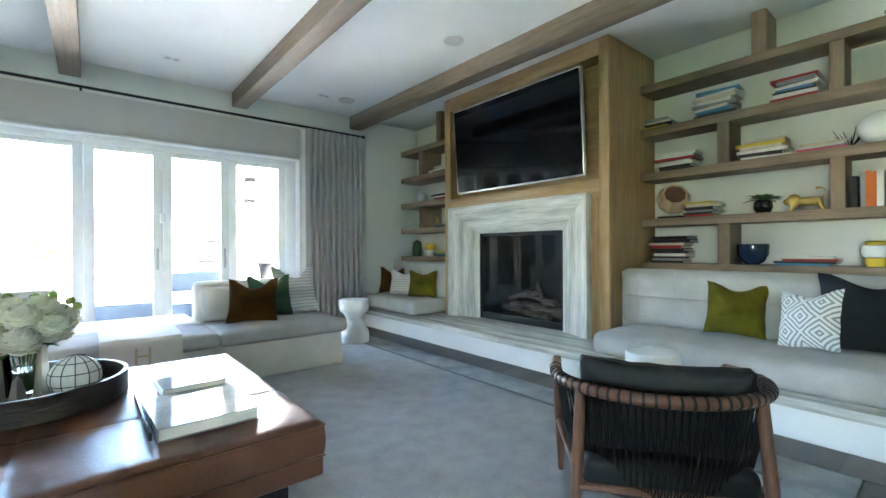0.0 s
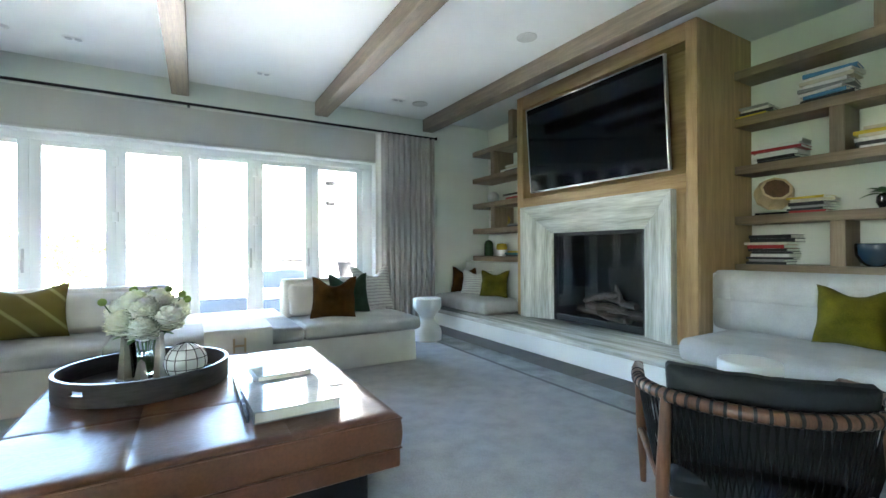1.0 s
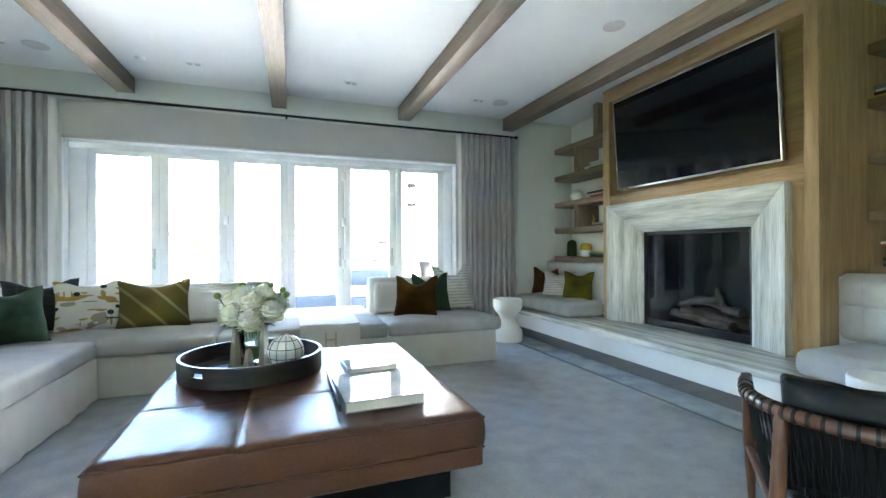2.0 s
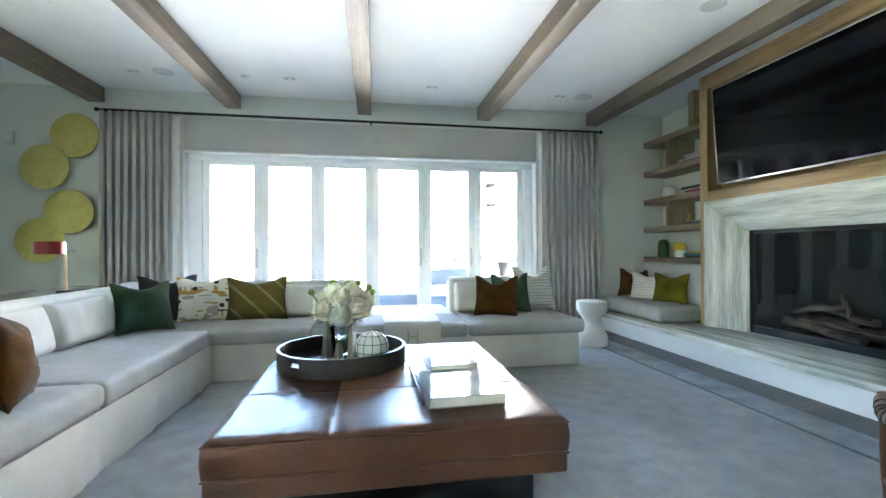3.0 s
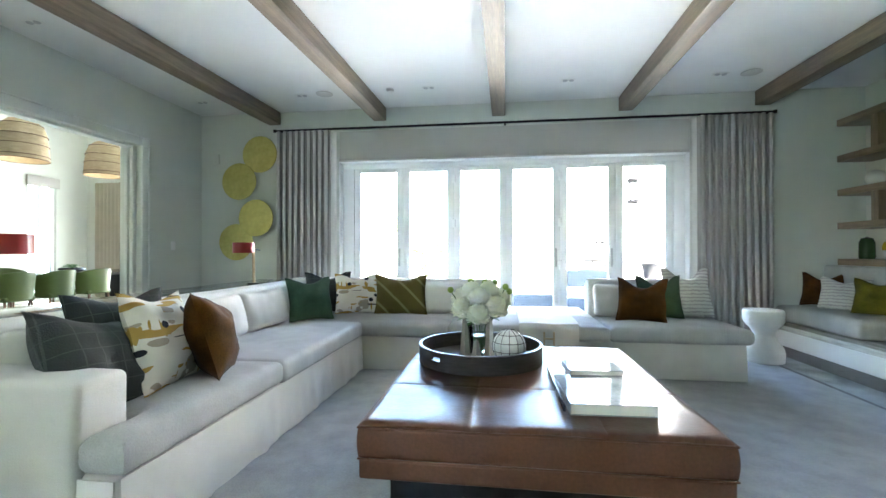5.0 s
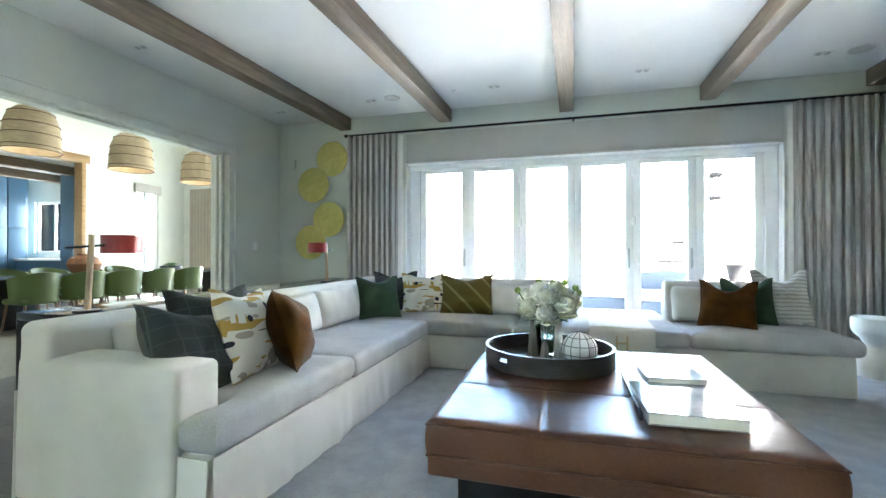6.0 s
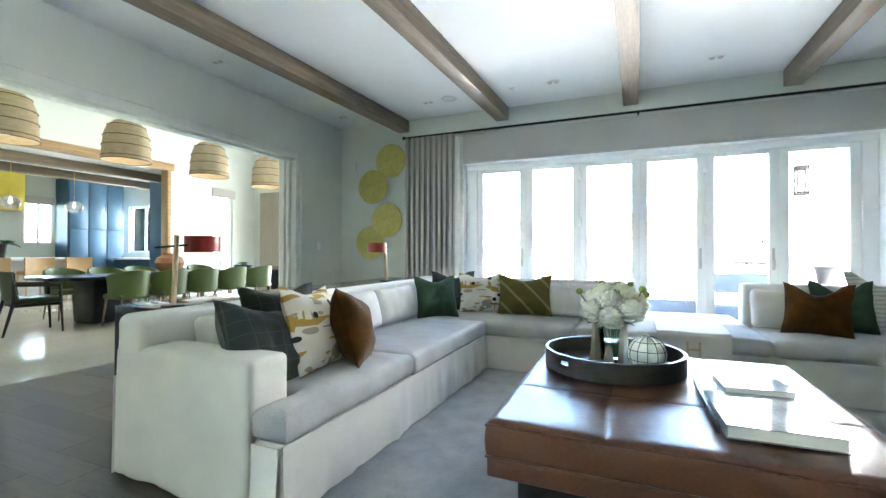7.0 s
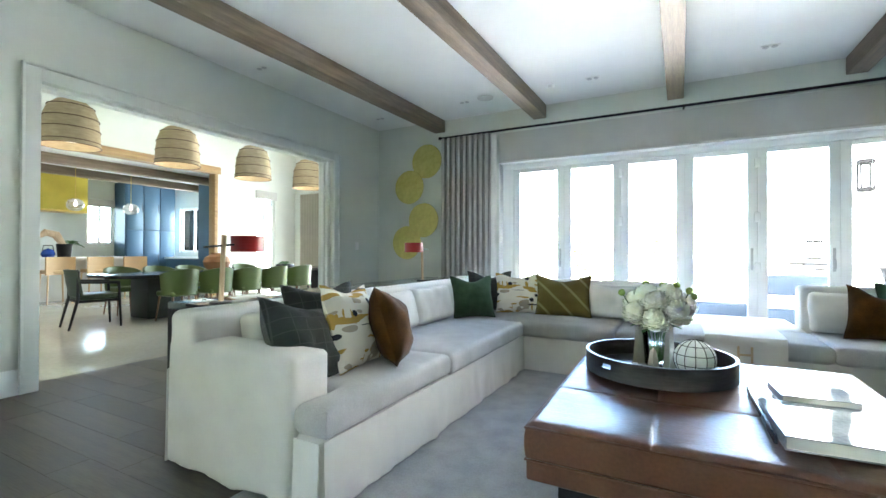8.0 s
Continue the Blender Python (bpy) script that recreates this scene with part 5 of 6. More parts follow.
ring = thing("wooden_sculpture", (BX, 1.93, Z[1]), "hollow faceted pale wooden shell sculpture on a dark base", "sculpture")
part("base", box(-0.06, 0.06, -0.12, 0.12, 0, 0.025, 0.004), BLACKW, ring)
outer = [(0.03, 0.0), (0.085, 0.02), (0.118, 0.065), (0.122, 0.11), (0.095, 0.17)]
inner = [(0.078, 0.168), (0.104, 0.11), (0.1, 0.07), (0.06, 0.03), (0.0, 0.02)]
turn_ = Matrix.Rotation(radians(35), 3, "Z") @ Matrix.Rotation(radians(-62), 3, "Y")
# the recess gets its shade from a darker material than the shell
for nm, prof_, mt, lb_ in (("shell", outer + [inner[0]], ASH, "carved pale wooden shell"), ("hollow", inner, WALNUT, "hollow darkened by a walnut lining, for its shade")):
    rt = turned(prof_, 9) if nm == "hollow" else turned(prof_ + [prof_[0]], 9)
    bmesh.ops.rotate(rt, verts=rt.verts, cent=(0, 0, 0), matrix=turn_)
    bmesh.ops.scale(rt, verts=rt.verts, vec=(1.25, 1.3, 1.3))
    bmesh.ops.translate(rt, verts=rt.verts, vec=(0.07, 0.04, 0.135))
    part(nm, rt, mt, ring, lb_)
pot = thing("potted_plant", (BX, 1.14, Z[1]), "small leafy plant in a black pot", "plant")
part("pot", turned([(0, 0), (0.05, 0), (0.075, 0.05), (0.07, 0.1), (0.05, 0.12), (0.045, 0.12), (0.06, 0.09), (0, 0.08)], 24), shade("black_pot", (0.012, 0.012, 0.014), 0.15, bump=0), pot)
rp_ = random.Random(3)
for k in range(26):
    a = rp_.uniform(0, 6.28)
    part("leaf", leaf_shape((0, 0, 0.11), (math.cos(a), math.sin(a), rp_.uniform(0.3, 1.3)), rp_.uniform(0.11, 0.19), 0.028, 0.45), LEAF, pot)
lion = thing("gold_animal_figure", (BX, 0.85, Z[1]), "gilded standing animal figure with a raised tail", "figurine")
lb = bmesh.new()
for c, r, sc in (((0, -0.02, 0.095), 0.048, (0.75, 2.1, 0.85)), ((0, 0.085, 0.105), 0.062, (0.85, 0.95, 1.05)), ((0, 0.14, 0.10), 0.034, (0.8, 1.0, 0.9)), ((0, -0.1, 0.088), 0.046, (0.8, 0.9, 1.0))):
    bmesh.ops.create_icosphere(lb, subdivisions=3, radius=r, matrix=Matrix.LocRotScale(c, None, sc))
for y, k in ((0.08, 0.03), (-0.12, -0.035)):
    for x in (-0.026, 0.026):
        tube([(x, y, 0.085), (x, y + k * 0.4, 0.045), (x, y + k, 0.012), (x, y + k + 0.02, 0.008)], [0.026, 0.017, 0.014, 0.012], 8, lb)
tube([(0, -0.14, 0.10), (0, -0.17, 0.14), (0, -0.165, 0.19), (0, -0.13, 0.215), (0, -0.09, 0.21)], [0.009, 0.007, 0.006, 0.007, 0.011], 8, lb)
bmesh.ops.scale(lb, verts=lb.verts, vec=(0.85, 0.82, 0.9))
part("body", lb, BRASS, lion)
vas = thing("vase", (BX, 0.42, Z[0]), "squat yellow and white glazed vase", "vase")
part("lower", turned([(0, 0), (0.055, 0), (0.065, 0.03), (0.06, 0.07), (0, 0.07)], 24), shade("yellow_glaze", (0.6, 0.42, 0.04), 0.25, bump=0), vas)
part("upper", turned([(0, 0.07), (0.075, 0.075), (0.085, 0.11), (0.08, 0.16), (0, 0.165)], 24), WHITE, vas)
part("cap", turned([(0, 0.165), (0.06, 0.165), (0.062, 0.19), (0.05, 0.2), (0, 0.2)], 24), shade("amber_glaze", (0.55, 0.36, 0.03), 0.25, bump=0), vas)
gb = thing("ribbed_bottle", (BX, 0.27, Z[0]), "green ribbed glass bottle", "bottle")
part("body", turned([(0, 0), (0.055, 0), (0.06, 0.02), (0.055, 0.2), (0.03, 0.25), (0.025, 0.29), (0, 0.29)], 18), shade("green_glass", (0.05, 0.12, 0.04), 0.15, bump=0), gb)
bl = thing("round_vase", (BX, 0.39, Z[2]), "round white ceramic vase on the shelf", "vase")
ball(0.13, (0, 0, 0), WHITE, bl)
dr = thing("dried_branch", (BX, 0.56, Z[2]), "dark dried branch ornament on the shelf", "ornament")
db = bmesh.new()
for k in range(9):
    a = k * 0.7
    tube([(0, 0, 0.0), (0.03 * math.cos(a), 0.06 * math.sin(a), 0.07), (0.05 * math.cos(a), 0.11 * math.sin(a), 0.1 + 0.06 * (k % 3) / 2)], [0.005, 0.004, 0.002], 5, db)
part("twigs", db, BLACKW, dr)
w2 = thing("round_vase", (FX_, 5.72, ZF[2]), "round white ceramic vase on the far shelf", "vase")
ball(0.095, (0, 0, 0), WHITE, w2)
g2 = thing("ribbed_bottle", (FX_, 5.85, ZF[0]), "green glass bottle on the alcove ledge", "bottle")
part("body", turned([(0, 0), (0.07, 0), (0.078, 0.03), (0.075, 0.2), (0.055, 0.25), (0, 0.27)], 18), shade("green_glass_dark", (0.04, 0.085, 0.03), 0.15, bump=0), g2)
y2 = thing("vase", (FX_, 5.5, ZF[0]), "yellow and white glazed vase on the alcove ledge", "vase")
part("lower", turned([(0, 0), (0.06, 0), (0.075, 0.05), (0.07, 0.1), (0, 0.1)], 24), WHITE, y2)
part("upper", turned([(0, 0.1), (0.085, 0.105), (0.09, 0.15), (0.07, 0.2), (0, 0.205)], 24), shade("yellow_glaze_b", (0.55, 0.4, 0.04), 0.25, bump=0), y2)
fg = thing("gold_figure", (FX_, 5.32, ZF[1]), "small slender gilded ornament", "figurine")
part("body", tube([(0, 0, 0), (0, 0.02, 0.06), (0, -0.015, 0.12), (0, 0.015, 0.18)], [0.022, 0.014, 0.02, 0.006], 10), BRASS, fg)

lc = thing("lamp_cable", (-1.78, 4.46, 0.783), "thin black lamp cable lying on the console", "cable")
part("wire", tube([(0.02, 0.07, 0.004), (0.08, 0.2, 0.004), (0.02, 0.34, 0.03), (-0.1, 0.5, 0.004), (-0.3, 0.6, 0.004)], 0.003, 6), BLACK, lc)

# ---- dining room ----
DW, DN = -9.5, 9.75                            # far wall, and the wall with the curtain
solid("dining_floor", box(-14.4, XL - 0.312, 0.9, 13.0, -0.12, -0.004), STONEF, "polished pale stone floor", "floor", "structure")
dw = bmesh.new()
KY = 7.1
for a in ((DW - 0.2, DW, KY, 8.34, 0, 4.8), (DW - 0.2, DW, 8.34, 8.98, 2.78, 4.8), (DW - 0.2, DW, 8.98, DN + 0.2, 0, 4.8), (DW - 0.2, DW, 1.1, KY, 3.3, 4.8), (DW - 0.2, DW, 1.1, 1.6, 0, 3.3)):
    box(*a, bm=dw)
solid("wall_dining_west", dw, WALL, "pale painted dining room wall with a wide kitchen opening", "wall", "structure")
dn = bmesh.new()
for a in ((DW, -8.3, DN, DN + 0.2, 0, 4.8), (-4.6, XL - 0.3, DN, DN + 0.2, 0, 4.8), (-8.3, -4.6, DN, DN + 0.2, 2.7, 4.8)):
    box(*a, bm=dn)
solid("wall_dining_north", dn, WALL, "pale painted dining room wall with a large window", "wall", "structure")
de = bmesh.new()
box(XL - 0.3, XL - 0.1, YW + 0.3, DN + 0.2, 0, 4.8, bm=de)
solid("wall_dining_east", de, STUCCO, "pale wall between dining room and terrace", "wall", "structure")
solid("wall_dining_south", box(-14.6, XL - 0.3, 0.9, 1.1, 0, 4.8), WALL, "pale painted wall", "wall", "structure")
solid("dining_ceiling", box(-9.7, XL - 0.1, 0.9, DN + 0.2, 4.5, 4.65), CEIL, "high white painted dining room ceiling", "ceiling", "structure")
kb = bmesh.new()
box(DW - 0.22, DW + 0.02, 1.6, KY + 0.14, 3.12, 3.3, 0.006, bm=kb)
box(DW - 0.22, DW + 0.02, KY - 0.03, KY + 0.06, 0, 3.12, 0.006, bm=kb)
solid("kitchen_header", kb, OAK_Y, "oak-cased header over the kitchen opening", "header", "structure")
for x in (-10.8, -12.4):
    solid("kitchen_beam", box(x - 0.1, x + 0.1, 0.5, 8.66, 3.0, 3.2, 0.006), BEAM, "oak beam across the kitchen ceiling", "beam", group="kitchen beams")
kw = bmesh.new()
for a in ((6.25, 0.0, 1.33), (6.25, 2.5, 3.3)):
    box(-14.2, -14.0, 6.22, 6.92, a[1], a[2], bm=kw)
box(-14.2, -14.0, 1.1, 6.22, 0, 3.3, bm=kw)
box(-14.2, -14.0, 6.92, 8.9, 0, 3.3, bm=kw)
for a in ((-14.0, -13.7, 0, 3.3), (-12.3, -11.0, 0, 3.3), (-13.7, -12.3, 0, 1.1), (-13.7, -12.3, 2.55, 3.3)):
    box(a[0], a[1], 8.7, 8.9, a[2], a[3], bm=kw)
box(-11.0, -9.7, 8.0, 8.1, 0, 3.3, bm=kw)
box(-11.0, -10.9, 8.1, 8.9, 0, 3.3, bm=kw)
solid("wall_kitchen", kw, WALL, "pale painted kitchen walls with two windows", "wall", "structure")
solid("kitchen_ceiling", box(-14.2, -9.71, 1.1, 8.9, 3.2, 3.32), CEIL, "white kitchen ceiling", "ceiling", "structure")


def window(name, x, y, z0, z1, w, along, label):
    o = thing(name, (x, y, 0), label, "window", kind="structure", turn=0 if along == "x" else 90)
    bm = bmesh.new()
    for a in ((-w / 2, -w / 2 + 0.06, z0, z1), (w / 2 - 0.06, w / 2, z0, z1), (-w / 2, w / 2, z0, z0 + 0.06), (-w / 2, w / 2, z1 - 0.06, z1), (-0.025, 0.025, z0, z1)):
        box(a[0], a[1], -0.04, 0.04, a[2], a[3], 0.004, bm=bm)
    part("window_frame", bm, DOORW, o)
    p = part("pane", box(-w / 2 + 0.05, w / 2 - 0.05, -0.003, 0.003, z0 + 0.05, z1 - 0.05), CLEARW, o)
    p.visible_shadow = False
    return o


window("window_2", -14.1, 6.57, 1.33, 2.5, 0.7, "y", "white kitchen window, bright with daylight")
window("window_3", -13.0, 8.8, 1.1, 2.55, 1.4, "x", "white kitchen side window, bright with daylight")
window("window_4", DW - 0.1, 8.66, 0.02, 2.78, 0.64, "y", "tall white glazed door, bright with daylight")
window("window_5", -6.45, DN + 0.1, 0.02, 2.7, 3.7, "x", "wide white dining room window")
# added opening, never in view, that carries the fill lamp
window("window_6", XL - 0.2, -1.75, 0.35, 2.45, 2.0, "y", "wide white window added out of view, for fill light")
vb = thing("roman_blind", (DW + 0.03, 8.66, 2.62), "folded linen blind over the tall glazed door", "blind", "linen blinds")
part("fabric", box(-0.02, 0.02, -0.36, 0.36, 0, 0.24, 0.008), BLIND, vb)
vb2 = thing("roman_blind", (-13.97, 6.57, 2.42), "folded linen blind over the kitchen window", "blind", "linen blinds")
part("fabric", box(-0.02, 0.02, -0.4, 0.4, 0, 0.22, 0.008), BLIND, vb2)
dcurt = thing("curtain", (-8.75, DN - 0.1, 0), "beige linen curtain in the dining room", "curtain", "curtains")
part("cloth", sheet(90, 12, lambda u, v: (-0.42 + 0.84 * u, 0.06 * math.sin(u * 50), 0.01 + 2.85 * v), 0.004), shade("beige_linen", (0.42, 0.385, 0.31), 0.9, var=0.08, fine=200, bump=0.2), dcurt)

TXC, TY0, TY1 = -7.05, 3.45, 9.2
dt = thing("dining_table", (0, 0, 0), "very long black dining table with rounded end", "dining table")
bm = bmesh.new()
outline = []
for i in range(13):
    a = radians(180 + 180 * i / 12)
    outline.append((TXC + 0.6 * abs(math.cos(a)) ** 0.55 * (1 if math.cos(a) > 0 else -1), TY0 + 0.35 + 0.35 * -abs(math.sin(a)) ** 0.7))
outline += [(TXC + 0.6, TY1), (TXC - 0.6, TY1)]
f = bm.faces.new([bm.verts.new((x, y, 0.70)) for x, y in outline])
ex = bmesh.ops.extrude_face_region(bm, geom=[f])
bmesh.ops.translate(bm, verts=[v for v in ex["geom"] if isinstance(v, bmesh.types.BMVert)], vec=(0, 0, 0.05))
part("tabletop", bm, shade("table_black", (0.015, 0.015, 0.017), 0.18, var=0.1, bump=0.0), dt)
for y in (4.35, 8.4):
    part("pedestal", box(TXC - 0.28, TXC + 0.28, y - 0.3, y + 0.3, 0.0, 0.70, 0.03), BLACKW, dt)
part("floor_rail", box(TXC - 0.06, TXC + 0.06, 4.65, 8.1, 0.08, 0.2, 0.01), BLACKW, dt)


def dining_chair_model():
    c = thing("dining_chair", (0, 0, 0), "green leather tub dining chair on slim wooden legs", "chair", "dining chairs")

    def shell(u, v):
        a = radians(-84 + 168 * u)
        r = 0.25 + 0.03 * v
        return (-r * math.cos(a) * 0.95, r * math.sin(a), 0.44 + (0.41 * math.cos(a * 0.5) ** 0.8) * v)
    part("backrest", sheet(20, 6, shell, 0.03), CHAIRG, c)
    part("seat", soft(-0.22, 0.23, -0.22, 0.22, 0.41, 0.49, 0.035, 5), CHAIRG, c)
    for x, y in ((0.18, 0.18), (0.18, -0.18), (-0.18, 0.18), (-0.18, -0.18)):
        part("leg", tube([(x, y, 0.41), (x * 1.25, y * 1.2, 0.003)], [0.017, 0.01], 8), WALNUT, c)
    return c


chair0 = dining_chair_model()
CHY = [4.22, 4.86, 5.47, 6.1, 6.75]
chair0.matrix_world = pose(TXC + 0.8, CHY[0], 0, 0, 0, 180)
for y in CHY[1:]:
    copy_thing(chair0, pose(TXC + 0.8, y, 0, 0, 0, 180))
for y in CHY:
    copy_thing(chair0, pose(TXC - 0.8, y, 0, 0, 0, 0))
ac = thing("dining_armchair", (-6.8, 3.3, 0), "dark wooden armchair with green seat at the table head", "chair", turn=80)
part("seat", soft(-0.24, 0.26, -0.25, 0.25, 0.42, 0.5, 0.03, 5), DKGREEN, ac)
part("backrest", sheet(16, 5, lambda u, v: (-0.24 - 0.06 * v + 0.08 * math.cos(u * 3.14 - 1.57) * -1 + 0.06, -0.26 + 0.52 * u, 0.48 + 0.38 * v), 0.03), DKGREEN, ac)
for y in (-0.25, 0.25):
    part("front_leg", tube([(0.24, y, 0.66), (0.27, y * 1.05, 0.003)], [0.02, 0.014], 8), BLACKW, ac)
    part("rear_leg", tube([(-0.24, y, 0.84), (-0.24, y, 0.44), (-0.34, y, 0.003)], [0.018, 0.022, 0.014], 8), BLACKW, ac)
    part("armrest", tube([(-0.25, y, 0.68), (0.25, y, 0.66)], 0.022, 8), BLACKW, ac)
part("apron", box(-0.24, 0.25, -0.25, 0.25, 0.38, 0.42, 0.01), BLACKW, ac)


def pendant(y):
    p = thing("pendant_lamp", (TXC, y, 2.68), "bell-shaped rattan pendant lamp with dark cane hoops", "pendant lamp", "rattan pendants")
    R = 0.36
    prof = [(R, 0.0), (R * 0.985, 0.1), (R * 0.95, 0.28), (R * 0.89, 0.45), (R * 0.76, 0.58), (R * 0.50, 0.67), (R * 0.16, 0.71)]
    bm = turned(prof + [(r - 0.008, z) for r, z in prof[::-1]] + [prof[0]], 40)
    part("shade", bm, RATTAN, p)
    for r, z in (prof[0], (R * 0.99, 0.06), (R * 0.965, 0.24), (R * 0.925, 0.4), prof[4]):
        part("hoop", tube([((r + 0.004) * math.cos(t), (r + 0.004) * math.sin(t), z) for t in [2 * math.pi * i / 36 for i in range(37)]], 0.007, 6), RIB, p)
    part("diffuser", turned([(0, 0.12), (R * 0.9, 0.12), (R * 0.9, 0.126), (0, 0.126)], 30), LAMPE, p)
    part("cord", tube([(0, 0, 0.71), (0, 0, 1.82)], 0.006, 6), BLACK, p)
    part("cap", turned([(0, 0.70), (0.04, 0.70), (0.045, 0.73), (0.02, 0.76), (0, 0.76)], 14), BLACK, p)


for y in (3.1, 4.68, 6.28, 7.85):
    pendant(y)
cb = thing("clay_vessel", (-6.9, 5.35, 0.751), "large round terracotta vessel on the dining table", "vessel")
part("body", turned([(0, 0), (0.12, 0.0), (0.21, 0.08), (0.24, 0.18), (0.2, 0.27), (0.1, 0.32), (0.11, 0.35), (0.09, 0.35), (0.08, 0.31), (0, 0.3)], 32), CLAY, cb)
pb = thing("planter_figure", (-7.0, 7.1, 0.751), "dark low planter with leaves on the dining table", "plant")
part("bowl", turned([(0, 0), (0.1, 0), (0.2, 0.06), (0.19, 0.09), (0, 0.08)], 24), BLACKW, pb)
for k in range(12):
    a = rp_.uniform(0, 6.28)
    part("leaf", leaf_shape((0, 0, 0.08), (math.cos(a), math.sin(a), rp_.uniform(0.5, 1.6)), 0.2, 0.04, 0.5), LEAF, pb)

# ---- kitchen ----
isl = thing("kitchen_island", (0, 0, 0), "long kitchen island with a pale stone worktop", "island")
part("worktop", box(-12.0, -11.0, 1.5, 6.2, 0.93, 0.99, 0.005), WHITE, isl)
part("body", box(-11.9, -11.4, 1.6, 6.1, 0.0, 0.93), WHITE, isl)
part("post", turned([(0.04, 0.0), (0.05, 0.3), (0.03, 0.5), (0.05, 0.8), (0.05, 0.93)], 12, (-11.1, 6.05, 0)), ASH, isl)
bs0 = thing("bar_stool", (-10.85, 4.35, 0), "pale wooden bar stool with a tan curved back", "stool", "bar stools")
TAN = shade("tan_leather", (0.5, 0.33, 0.17), 0.5, var=0.1)
part("seat", soft(-0.2, 0.2, -0.22, 0.22, 0.64, 0.72, 0.03, 5), TAN, bs0)
part("backrest", sheet(14, 5, lambda u, v: (0.2 - 0.08 * math.cos((u - 0.5) * 3.1) + 0.06, -0.25 + 0.5 * u, 0.62 + 0.38 * v), 0.03), TAN, bs0)
for x in (-0.18, 0.18):
    for y in (-0.19, 0.19):
        part("leg", tube([(x, y, 0.64), (x * 1.2, y * 1.15, 0.003)], [0.02, 0.014], 8), ASH, bs0)
for y in (5.08, 5.8, 3.6):
    copy_thing(bs0, pose(-10.85, y, 0))
tall = thing("tall_cabinet", (0, 0, 0), "tall blue kitchen cabinets with panelled doors", "cabinet", "blue cabinets")
part("body", box(-13.99, -13.4, 6.92, 8.37, 0, 3.18), BLUE, tall)
for k in range(3):
    for z0, z1 in ((0.12, 1.75), (1.78, 3.1)):
        d = part("door", box(-13.39, -13.36, 6.95 + 0.475 * k, 7.4 + 0.475 * k, z0, z1, 0.006), BLUE, tall)
        part("handle", tube([(-13.34, 7.36 + 0.475 * k, (z0 + z1) / 2 - 0.12), (-13.34, 7.36 + 0.475 * k, (z0 + z1) / 2 + 0.12)], 0.008, 6), BLACK, d)
bc = thing("base_cabinet", (0, 0, 0), "low blue kitchen cabinets under a pale worktop", "cabinet", "blue cabinets")
part("body", box(-13.3, -11.6, 8.05, 8.69, 0, 0.9), BLUE, bc)
part("worktop", box(-13.32, -11.55, 8.0, 8.69, 0.9, 0.95, 0.004), WHITE, bc)
ep = thing("tall_cabinet", (0, 0, 0), "tall narrow blue cabinet at the end of the run", "cabinet", "blue cabinets")
part("body", box(-11.6, -11.01, 8.0, 8.69, 0, 3.15, 0.004), BLUE, ep)
hood = thing("range_hood", (0, 0, 0), "large yellow brass range hood", "range hood")
part("body", box(-13.99, -13.4, 4.9, 6.0, 2.2, 3.17, 0.01), GOLDH, hood)
part("rim", box(-13.995, -13.38, 4.88, 6.02, 2.17, 2.22, 0.006), BRASS, hood)
kc = thing("base_cabinet", (0, 0, 0), "pale kitchen cabinets along the back wall", "cabinet")
part("body", box(-13.99, -13.4, 2.0, 6.9, 0, 0.9), WHITE, kc)
part("worktop", box(-13.99, -13.36, 2.0, 6.9, 0.9, 0.95, 0.004), WHITE, kc)
for y in (4.95, 6.13):
    p = thing("glass_pendant", (-11.5, y, 2.06), "clear glass globe pendant lamp over the island", "pendant lamp", "glass pendants")
    ball(0.175, (0, 0, 0), GLOBE, p, "globe", 0.86)
    part("stem", tube([(0, 0, 0.26), (0, 0, 1.14)], 0.006, 6), BRASS, p)
    part("lamp", turned([(0, 0.12), (0.03, 0.13), (0.035, 0.18), (0.015, 0.26), (0, 0.26)], 12), LAMPE, p)
kp = thing("planter", (-11.5, 4.75, 0.991), "dark planter with a bent driftwood branch and leaves", "plant")
part("pot", turned([(0, 0), (0.12, 0), (0.15, 0.3), (0.13, 0.3), (0, 0.26)], 20), BLACKW, kp)
part("wood", tube([(0, 0, 0.25), (0, -0.15, 0.5), (0.02, -0.35, 0.55), (0, -0.5, 0.42)], [0.06, 0.09, 0.08, 0.03], 9), ASH, kp)
for k in range(16):
    a = rp_.uniform(0, 6.28)
    part("leaf", leaf_shape((0, 0.1, 0.28), (math.cos(a) * 0.5, 0.4 + math.sin(a), rp_.uniform(0.2, 1.0)), 0.3, 0.05, 0.5), LEAF, kp)
kt = thing("kettle", (-11.4, 4.42, 0.991), "round blue enamel kettle on the island", "kettle")
part("body", turned([(0, 0), (0.1, 0), (0.13, 0.07), (0.09, 0.16), (0.02, 0.19), (0, 0.2)], 20), shade("blue_enamel", (0.02, 0.06, 0.3), 0.2), kt)
part("handle", tube([(0, -0.1, 0.14), (0, -0.08, 0.26), (0, 0.08, 0.26), (0, 0.1, 0.14)], 0.01, 6), BLACK, kt)

# ---- outside ----
solid("ground", box(-14.58, 60, YW + 0.32, 14, -0.4, -0.06), PATIO, "pale sunlit terrace paving", "ground", "structure")
solid("ground_far", box(-150, 150, 14.002, 400, -0.4, -0.06), PATIO, "pale sunlit ground running to the horizon", "ground", "structure")
# these two lawns are unseen, filled in outside the added window
solid("ground_south", box(-14.59, 60, -60, -3.61, -0.4, -0.06), GRASS, "lawn added behind the house, out of view", "ground", "structure")
solid("ground_side", box(-14.59, XL - 0.31, -3.605, 0.89, -0.4, -0.06), GRASS, "lawn added beside the house, out of view", "ground", "structure")
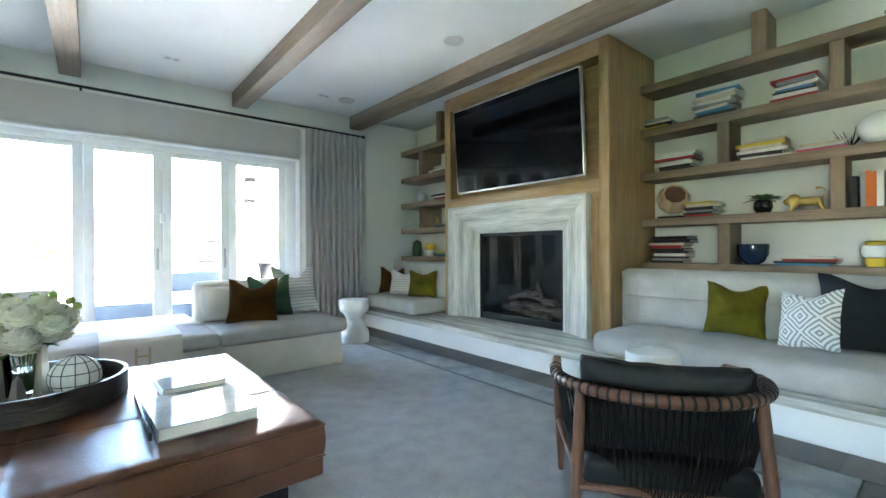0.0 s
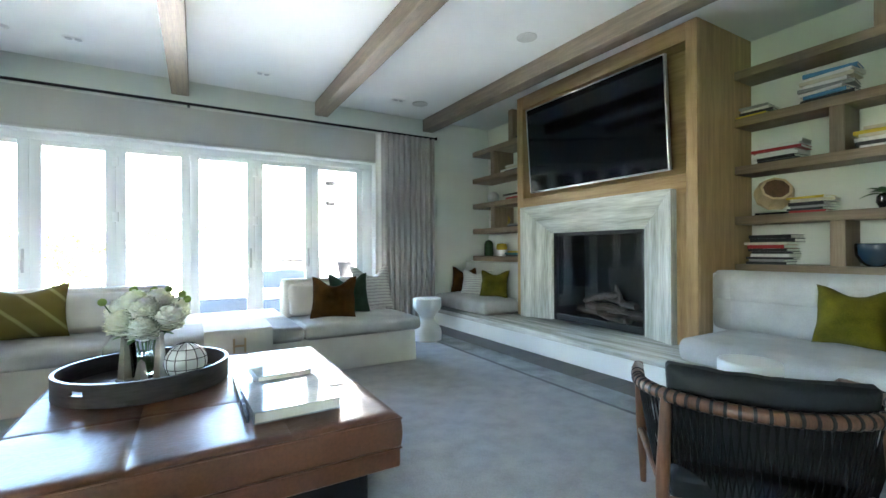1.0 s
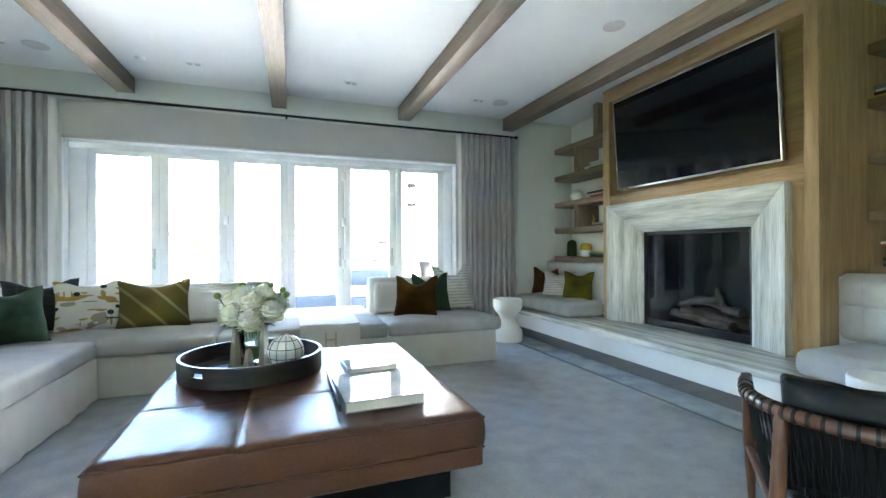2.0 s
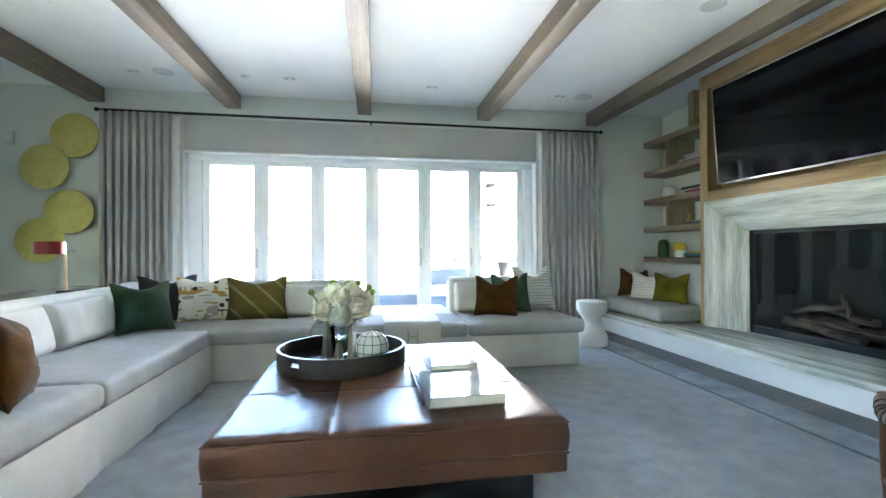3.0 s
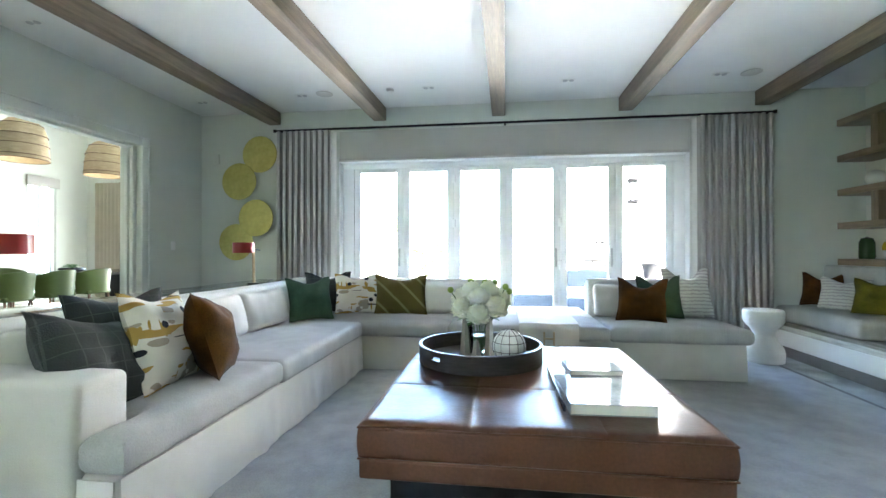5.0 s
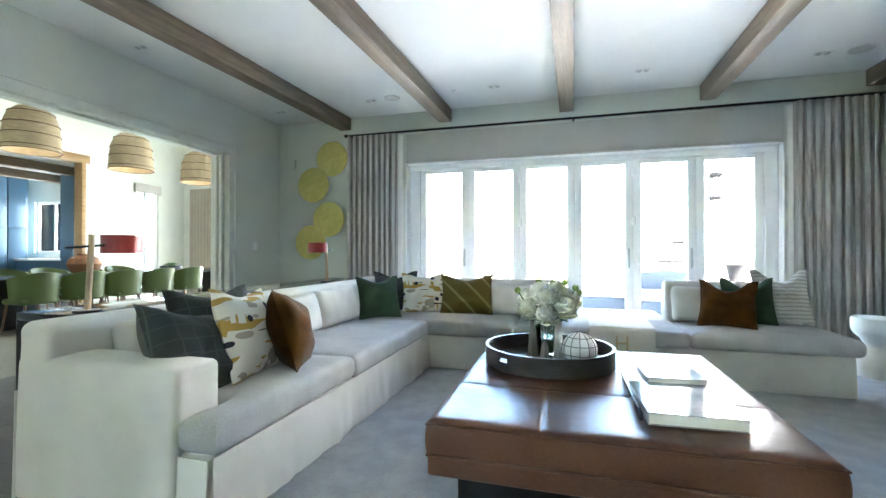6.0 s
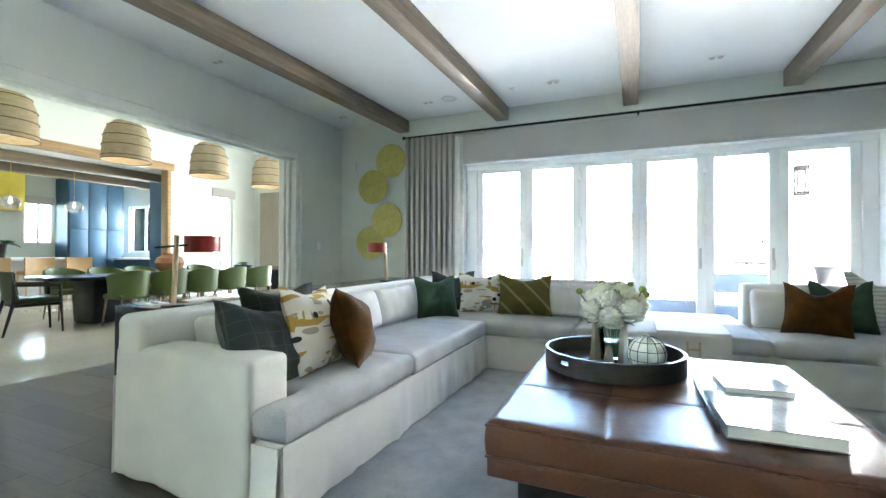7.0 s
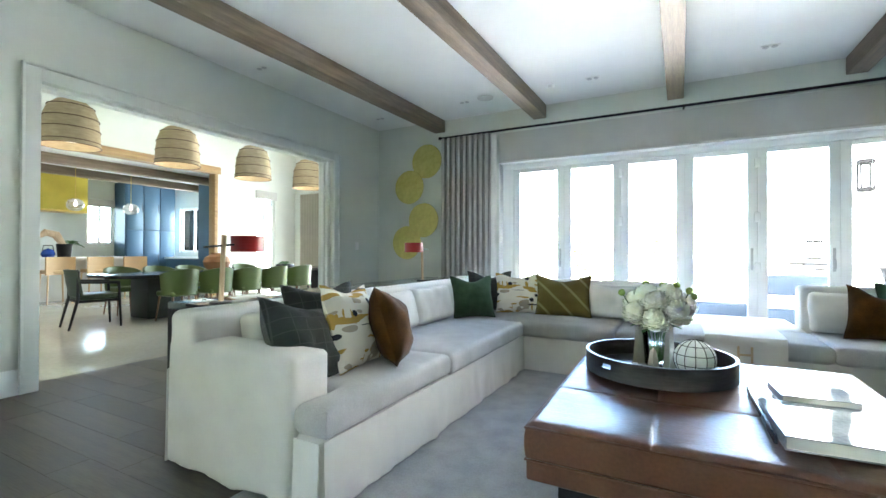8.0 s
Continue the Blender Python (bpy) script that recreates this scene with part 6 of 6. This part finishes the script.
solid("ground_west", box(-60, -14.6, -60, 14, -0.4, -0.06), GRASS, "sunlit lawn beyond the kitchen", "ground", "structure")
ow = thing("garden_wall", (0, 0, 0), "bright white rendered outbuilding across the terrace", "building")
part("wall", box(3.2, 9.0, 12.0, 12.4, -0.06, 4.5), STUCCO, ow)
ln = thing("wall_lantern", (4.35, 11.9, 2.45), "tall black wall lantern on the white outbuilding", "lantern")
bm = bmesh.new()
for x in (-0.1, 0.1):
    for y in (-0.1, 0.08):
        box(x - 0.015, x + 0.015, y - 0.015, y + 0.015, 0, 0.5, bm=bm)
box(-0.12, 0.12, -0.13, 0.1, 0.5, 0.6, 0.01, bm=bm)
box(-0.12, 0.12, -0.13, 0.1, -0.06, 0.03, 0.01, bm=bm)
part("cage", bm, IRON, ln)
pil = thing("stone_pillar", (2.87, 8.95, -0.06), "stacked grey stone pillar on the terrace", "pillar")
rs = random.Random(5)
z = 0.0
while z < 0.95:
    h = rs.uniform(0.09, 0.16)
    y0 = -0.38
    while y0 < 0.38:
        w = min(rs.uniform(0.16, 0.32), 0.38 - y0)
        o = rs.uniform(-0.02, 0.02)
        part("stone", box(y0 + 0.004, y0 + w - 0.004, -0.33 + o, 0.33 + o, z + 0.004, z + h - 0.004, 0.012), STONE, pil)
        y0 += w
    z += h
part("cap", box(-0.42, 0.42, -0.37, 0.37, z, z + 0.06, 0.01), STONE, pil)
pl = thing("garden_lantern", (2.87, 8.95, z + 0.002), "square black lantern on the stone pillar", "lantern")
bm = box(-0.14, 0.14, -0.14, 0.14, 0, 0.05, 0.01)
for x in (-0.12, 0.12):
    for y in (-0.12, 0.12):
        box(x - 0.015, x + 0.015, y - 0.015, y + 0.015, 0.05, 0.42, bm=bm)
box(-0.15, 0.15, -0.15, 0.15, 0.42, 0.5, 0.01, bm=bm)
box(-0.26, 0.26, -0.04, 0.04, 0.78, 0.82, 0.01, bm=bm)
box(-0.012, 0.012, -0.012, 0.012, 0.5, 0.78, bm=bm)
bmesh.ops.scale(bm, verts=bm.verts, vec=(0.62, 0.62, 0.62))
part("cage", bm, IRON, pl)
ot2 = thing("outdoor_sofa", (1.6, 8.8, -0.06), "low blue-grey outdoor seat with pale cushions", "outdoor seat", "terrace furniture")
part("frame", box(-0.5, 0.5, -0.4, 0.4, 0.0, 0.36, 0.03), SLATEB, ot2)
part("cushion", soft(-0.48, 0.48, -0.38, 0.38, 0.36, 0.5, 0.05, 6), LINEN, ot2)
ot3 = thing("outdoor_sofa", (2.45, 7.9, -0.06), "blue-grey outdoor armchair on the terrace", "outdoor seat", "terrace furniture")
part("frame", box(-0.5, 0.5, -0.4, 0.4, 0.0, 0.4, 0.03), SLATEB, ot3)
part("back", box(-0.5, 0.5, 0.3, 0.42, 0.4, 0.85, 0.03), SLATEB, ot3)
part("cushion", soft(-0.46, 0.46, -0.36, 0.28, 0.4, 0.55, 0.05, 6), LINEN, ot3)
ot4 = thing("outdoor_table", (0.3, 9.6, -0.06), "low pale outdoor table on the terrace", "outdoor table", "terrace furniture")
part("top", box(-0.5, 0.5, -0.35, 0.35, 0.38, 0.44, 0.01), PATIO, ot4)
for x in (-0.42, 0.42):
    for y in (-0.28, 0.28):
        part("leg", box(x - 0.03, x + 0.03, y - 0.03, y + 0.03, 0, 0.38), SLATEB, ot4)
HEDGE = shade("sunlit_leaves", (0.11, 0.13, 0.018), 0.6, col2=(0.26, 0.27, 0.05), scale=2, fine=25, bump=0.0)
rh = random.Random(21)
hv, hf = [], []
for k in range(9000):
    hx = rh.uniform(-13.0, 2.6)
    crown = 2.3 + 0.55 * math.sin(hx * 1.1) + 0.3 * math.sin(hx * 3.3 + 1)
    hz = crown * rh.random() ** 0.7
    c = Vector((hx, 17.4 + rh.uniform(-0.8, 0.8) + 0.35 * math.sin(hx * 2.1 + hz), hz - 0.05))
    d1 = Vector((rh.uniform(-1, 1), rh.uniform(-1, 1), rh.uniform(-1, 1))).normalized() * 0.11
    d2 = d1.orthogonal().normalized() * 0.05
    i = len(hv)
    hv += [c - d1, c + d2, c + d1, c - d2]
    hf.append((i, i + 1, i + 2, i + 3))
hm = bpy.data.meshes.new("hedge")
hm.from_pydata([tuple(v) for v in hv], [], hf)
hm.materials.append(HEDGE)
tagged(new("hedge", hm), "tall loose sunlit yellow-green hedge beyond the terrace", "hedge", kind="stuff")
tp = thing("wicker_perch", (3.84, 9.0, -0.06), "dark wicker garden ornament with a peaked top", "ornament")
part("body", turned([(0.12, 0), (0.13, 0.7), (0.17, 0.92), (0.21, 0.96), (0.02, 1.24), (0, 1.24)], 12), shade("wicker_dark", (0.010, 0.008, 0.007), 0.9, var=0.3, scale=20, bump=0.4), tp)


# ---- floor boards and stone tiles, each a piece ----
def pieces(parent, mat, name, regions, w, lengths, seed, top, gap, x_lead):
    r = random.Random(seed)
    stock = []
    for L in lengths:
        bm = box(-L / 2 + gap, L / 2 - gap, -w / 2 + gap, w / 2 - gap, -0.011, 0.0, 0.0015, 1)
        stock.append((L, finish(name, bm, mat, smooth=False)))
    for x0, x1, y0, y1 in regions:
        n = max(1, round((y1 - y0) / w))
        for j in range(n):
            y = y0 + (j + 0.5) * (y1 - y0) / n
            x = x0 - r.uniform(0, lengths[0] * 0.6 if x_lead else 0)
            while x < x1 - 0.02:
                L, me = r.choice(stock)
                a, b = max(x, x0), min(x + L, x1)
                if b - a > 0.03:
                    ob = new(name, me)
                    ob.parent = parent
                    ob.location = ((a + b) / 2, y, top + r.uniform(-0.0004, 0.0004))
                    ob.scale = ((b - a) / L, 1, 1)
                x += L


pieces(floor, FLOORW, "floorboard", ((XL - 0.3, -0.93, -0.6, 6.12), (3.96, 4.278, -0.6, 6.12), (-0.93, 3.95, 5.11, 6.12), (-0.93, 3.95, -0.3, 0.29)), 0.2, (1.1, 1.4, 1.8), 7, 0.0, 0.0012, True)
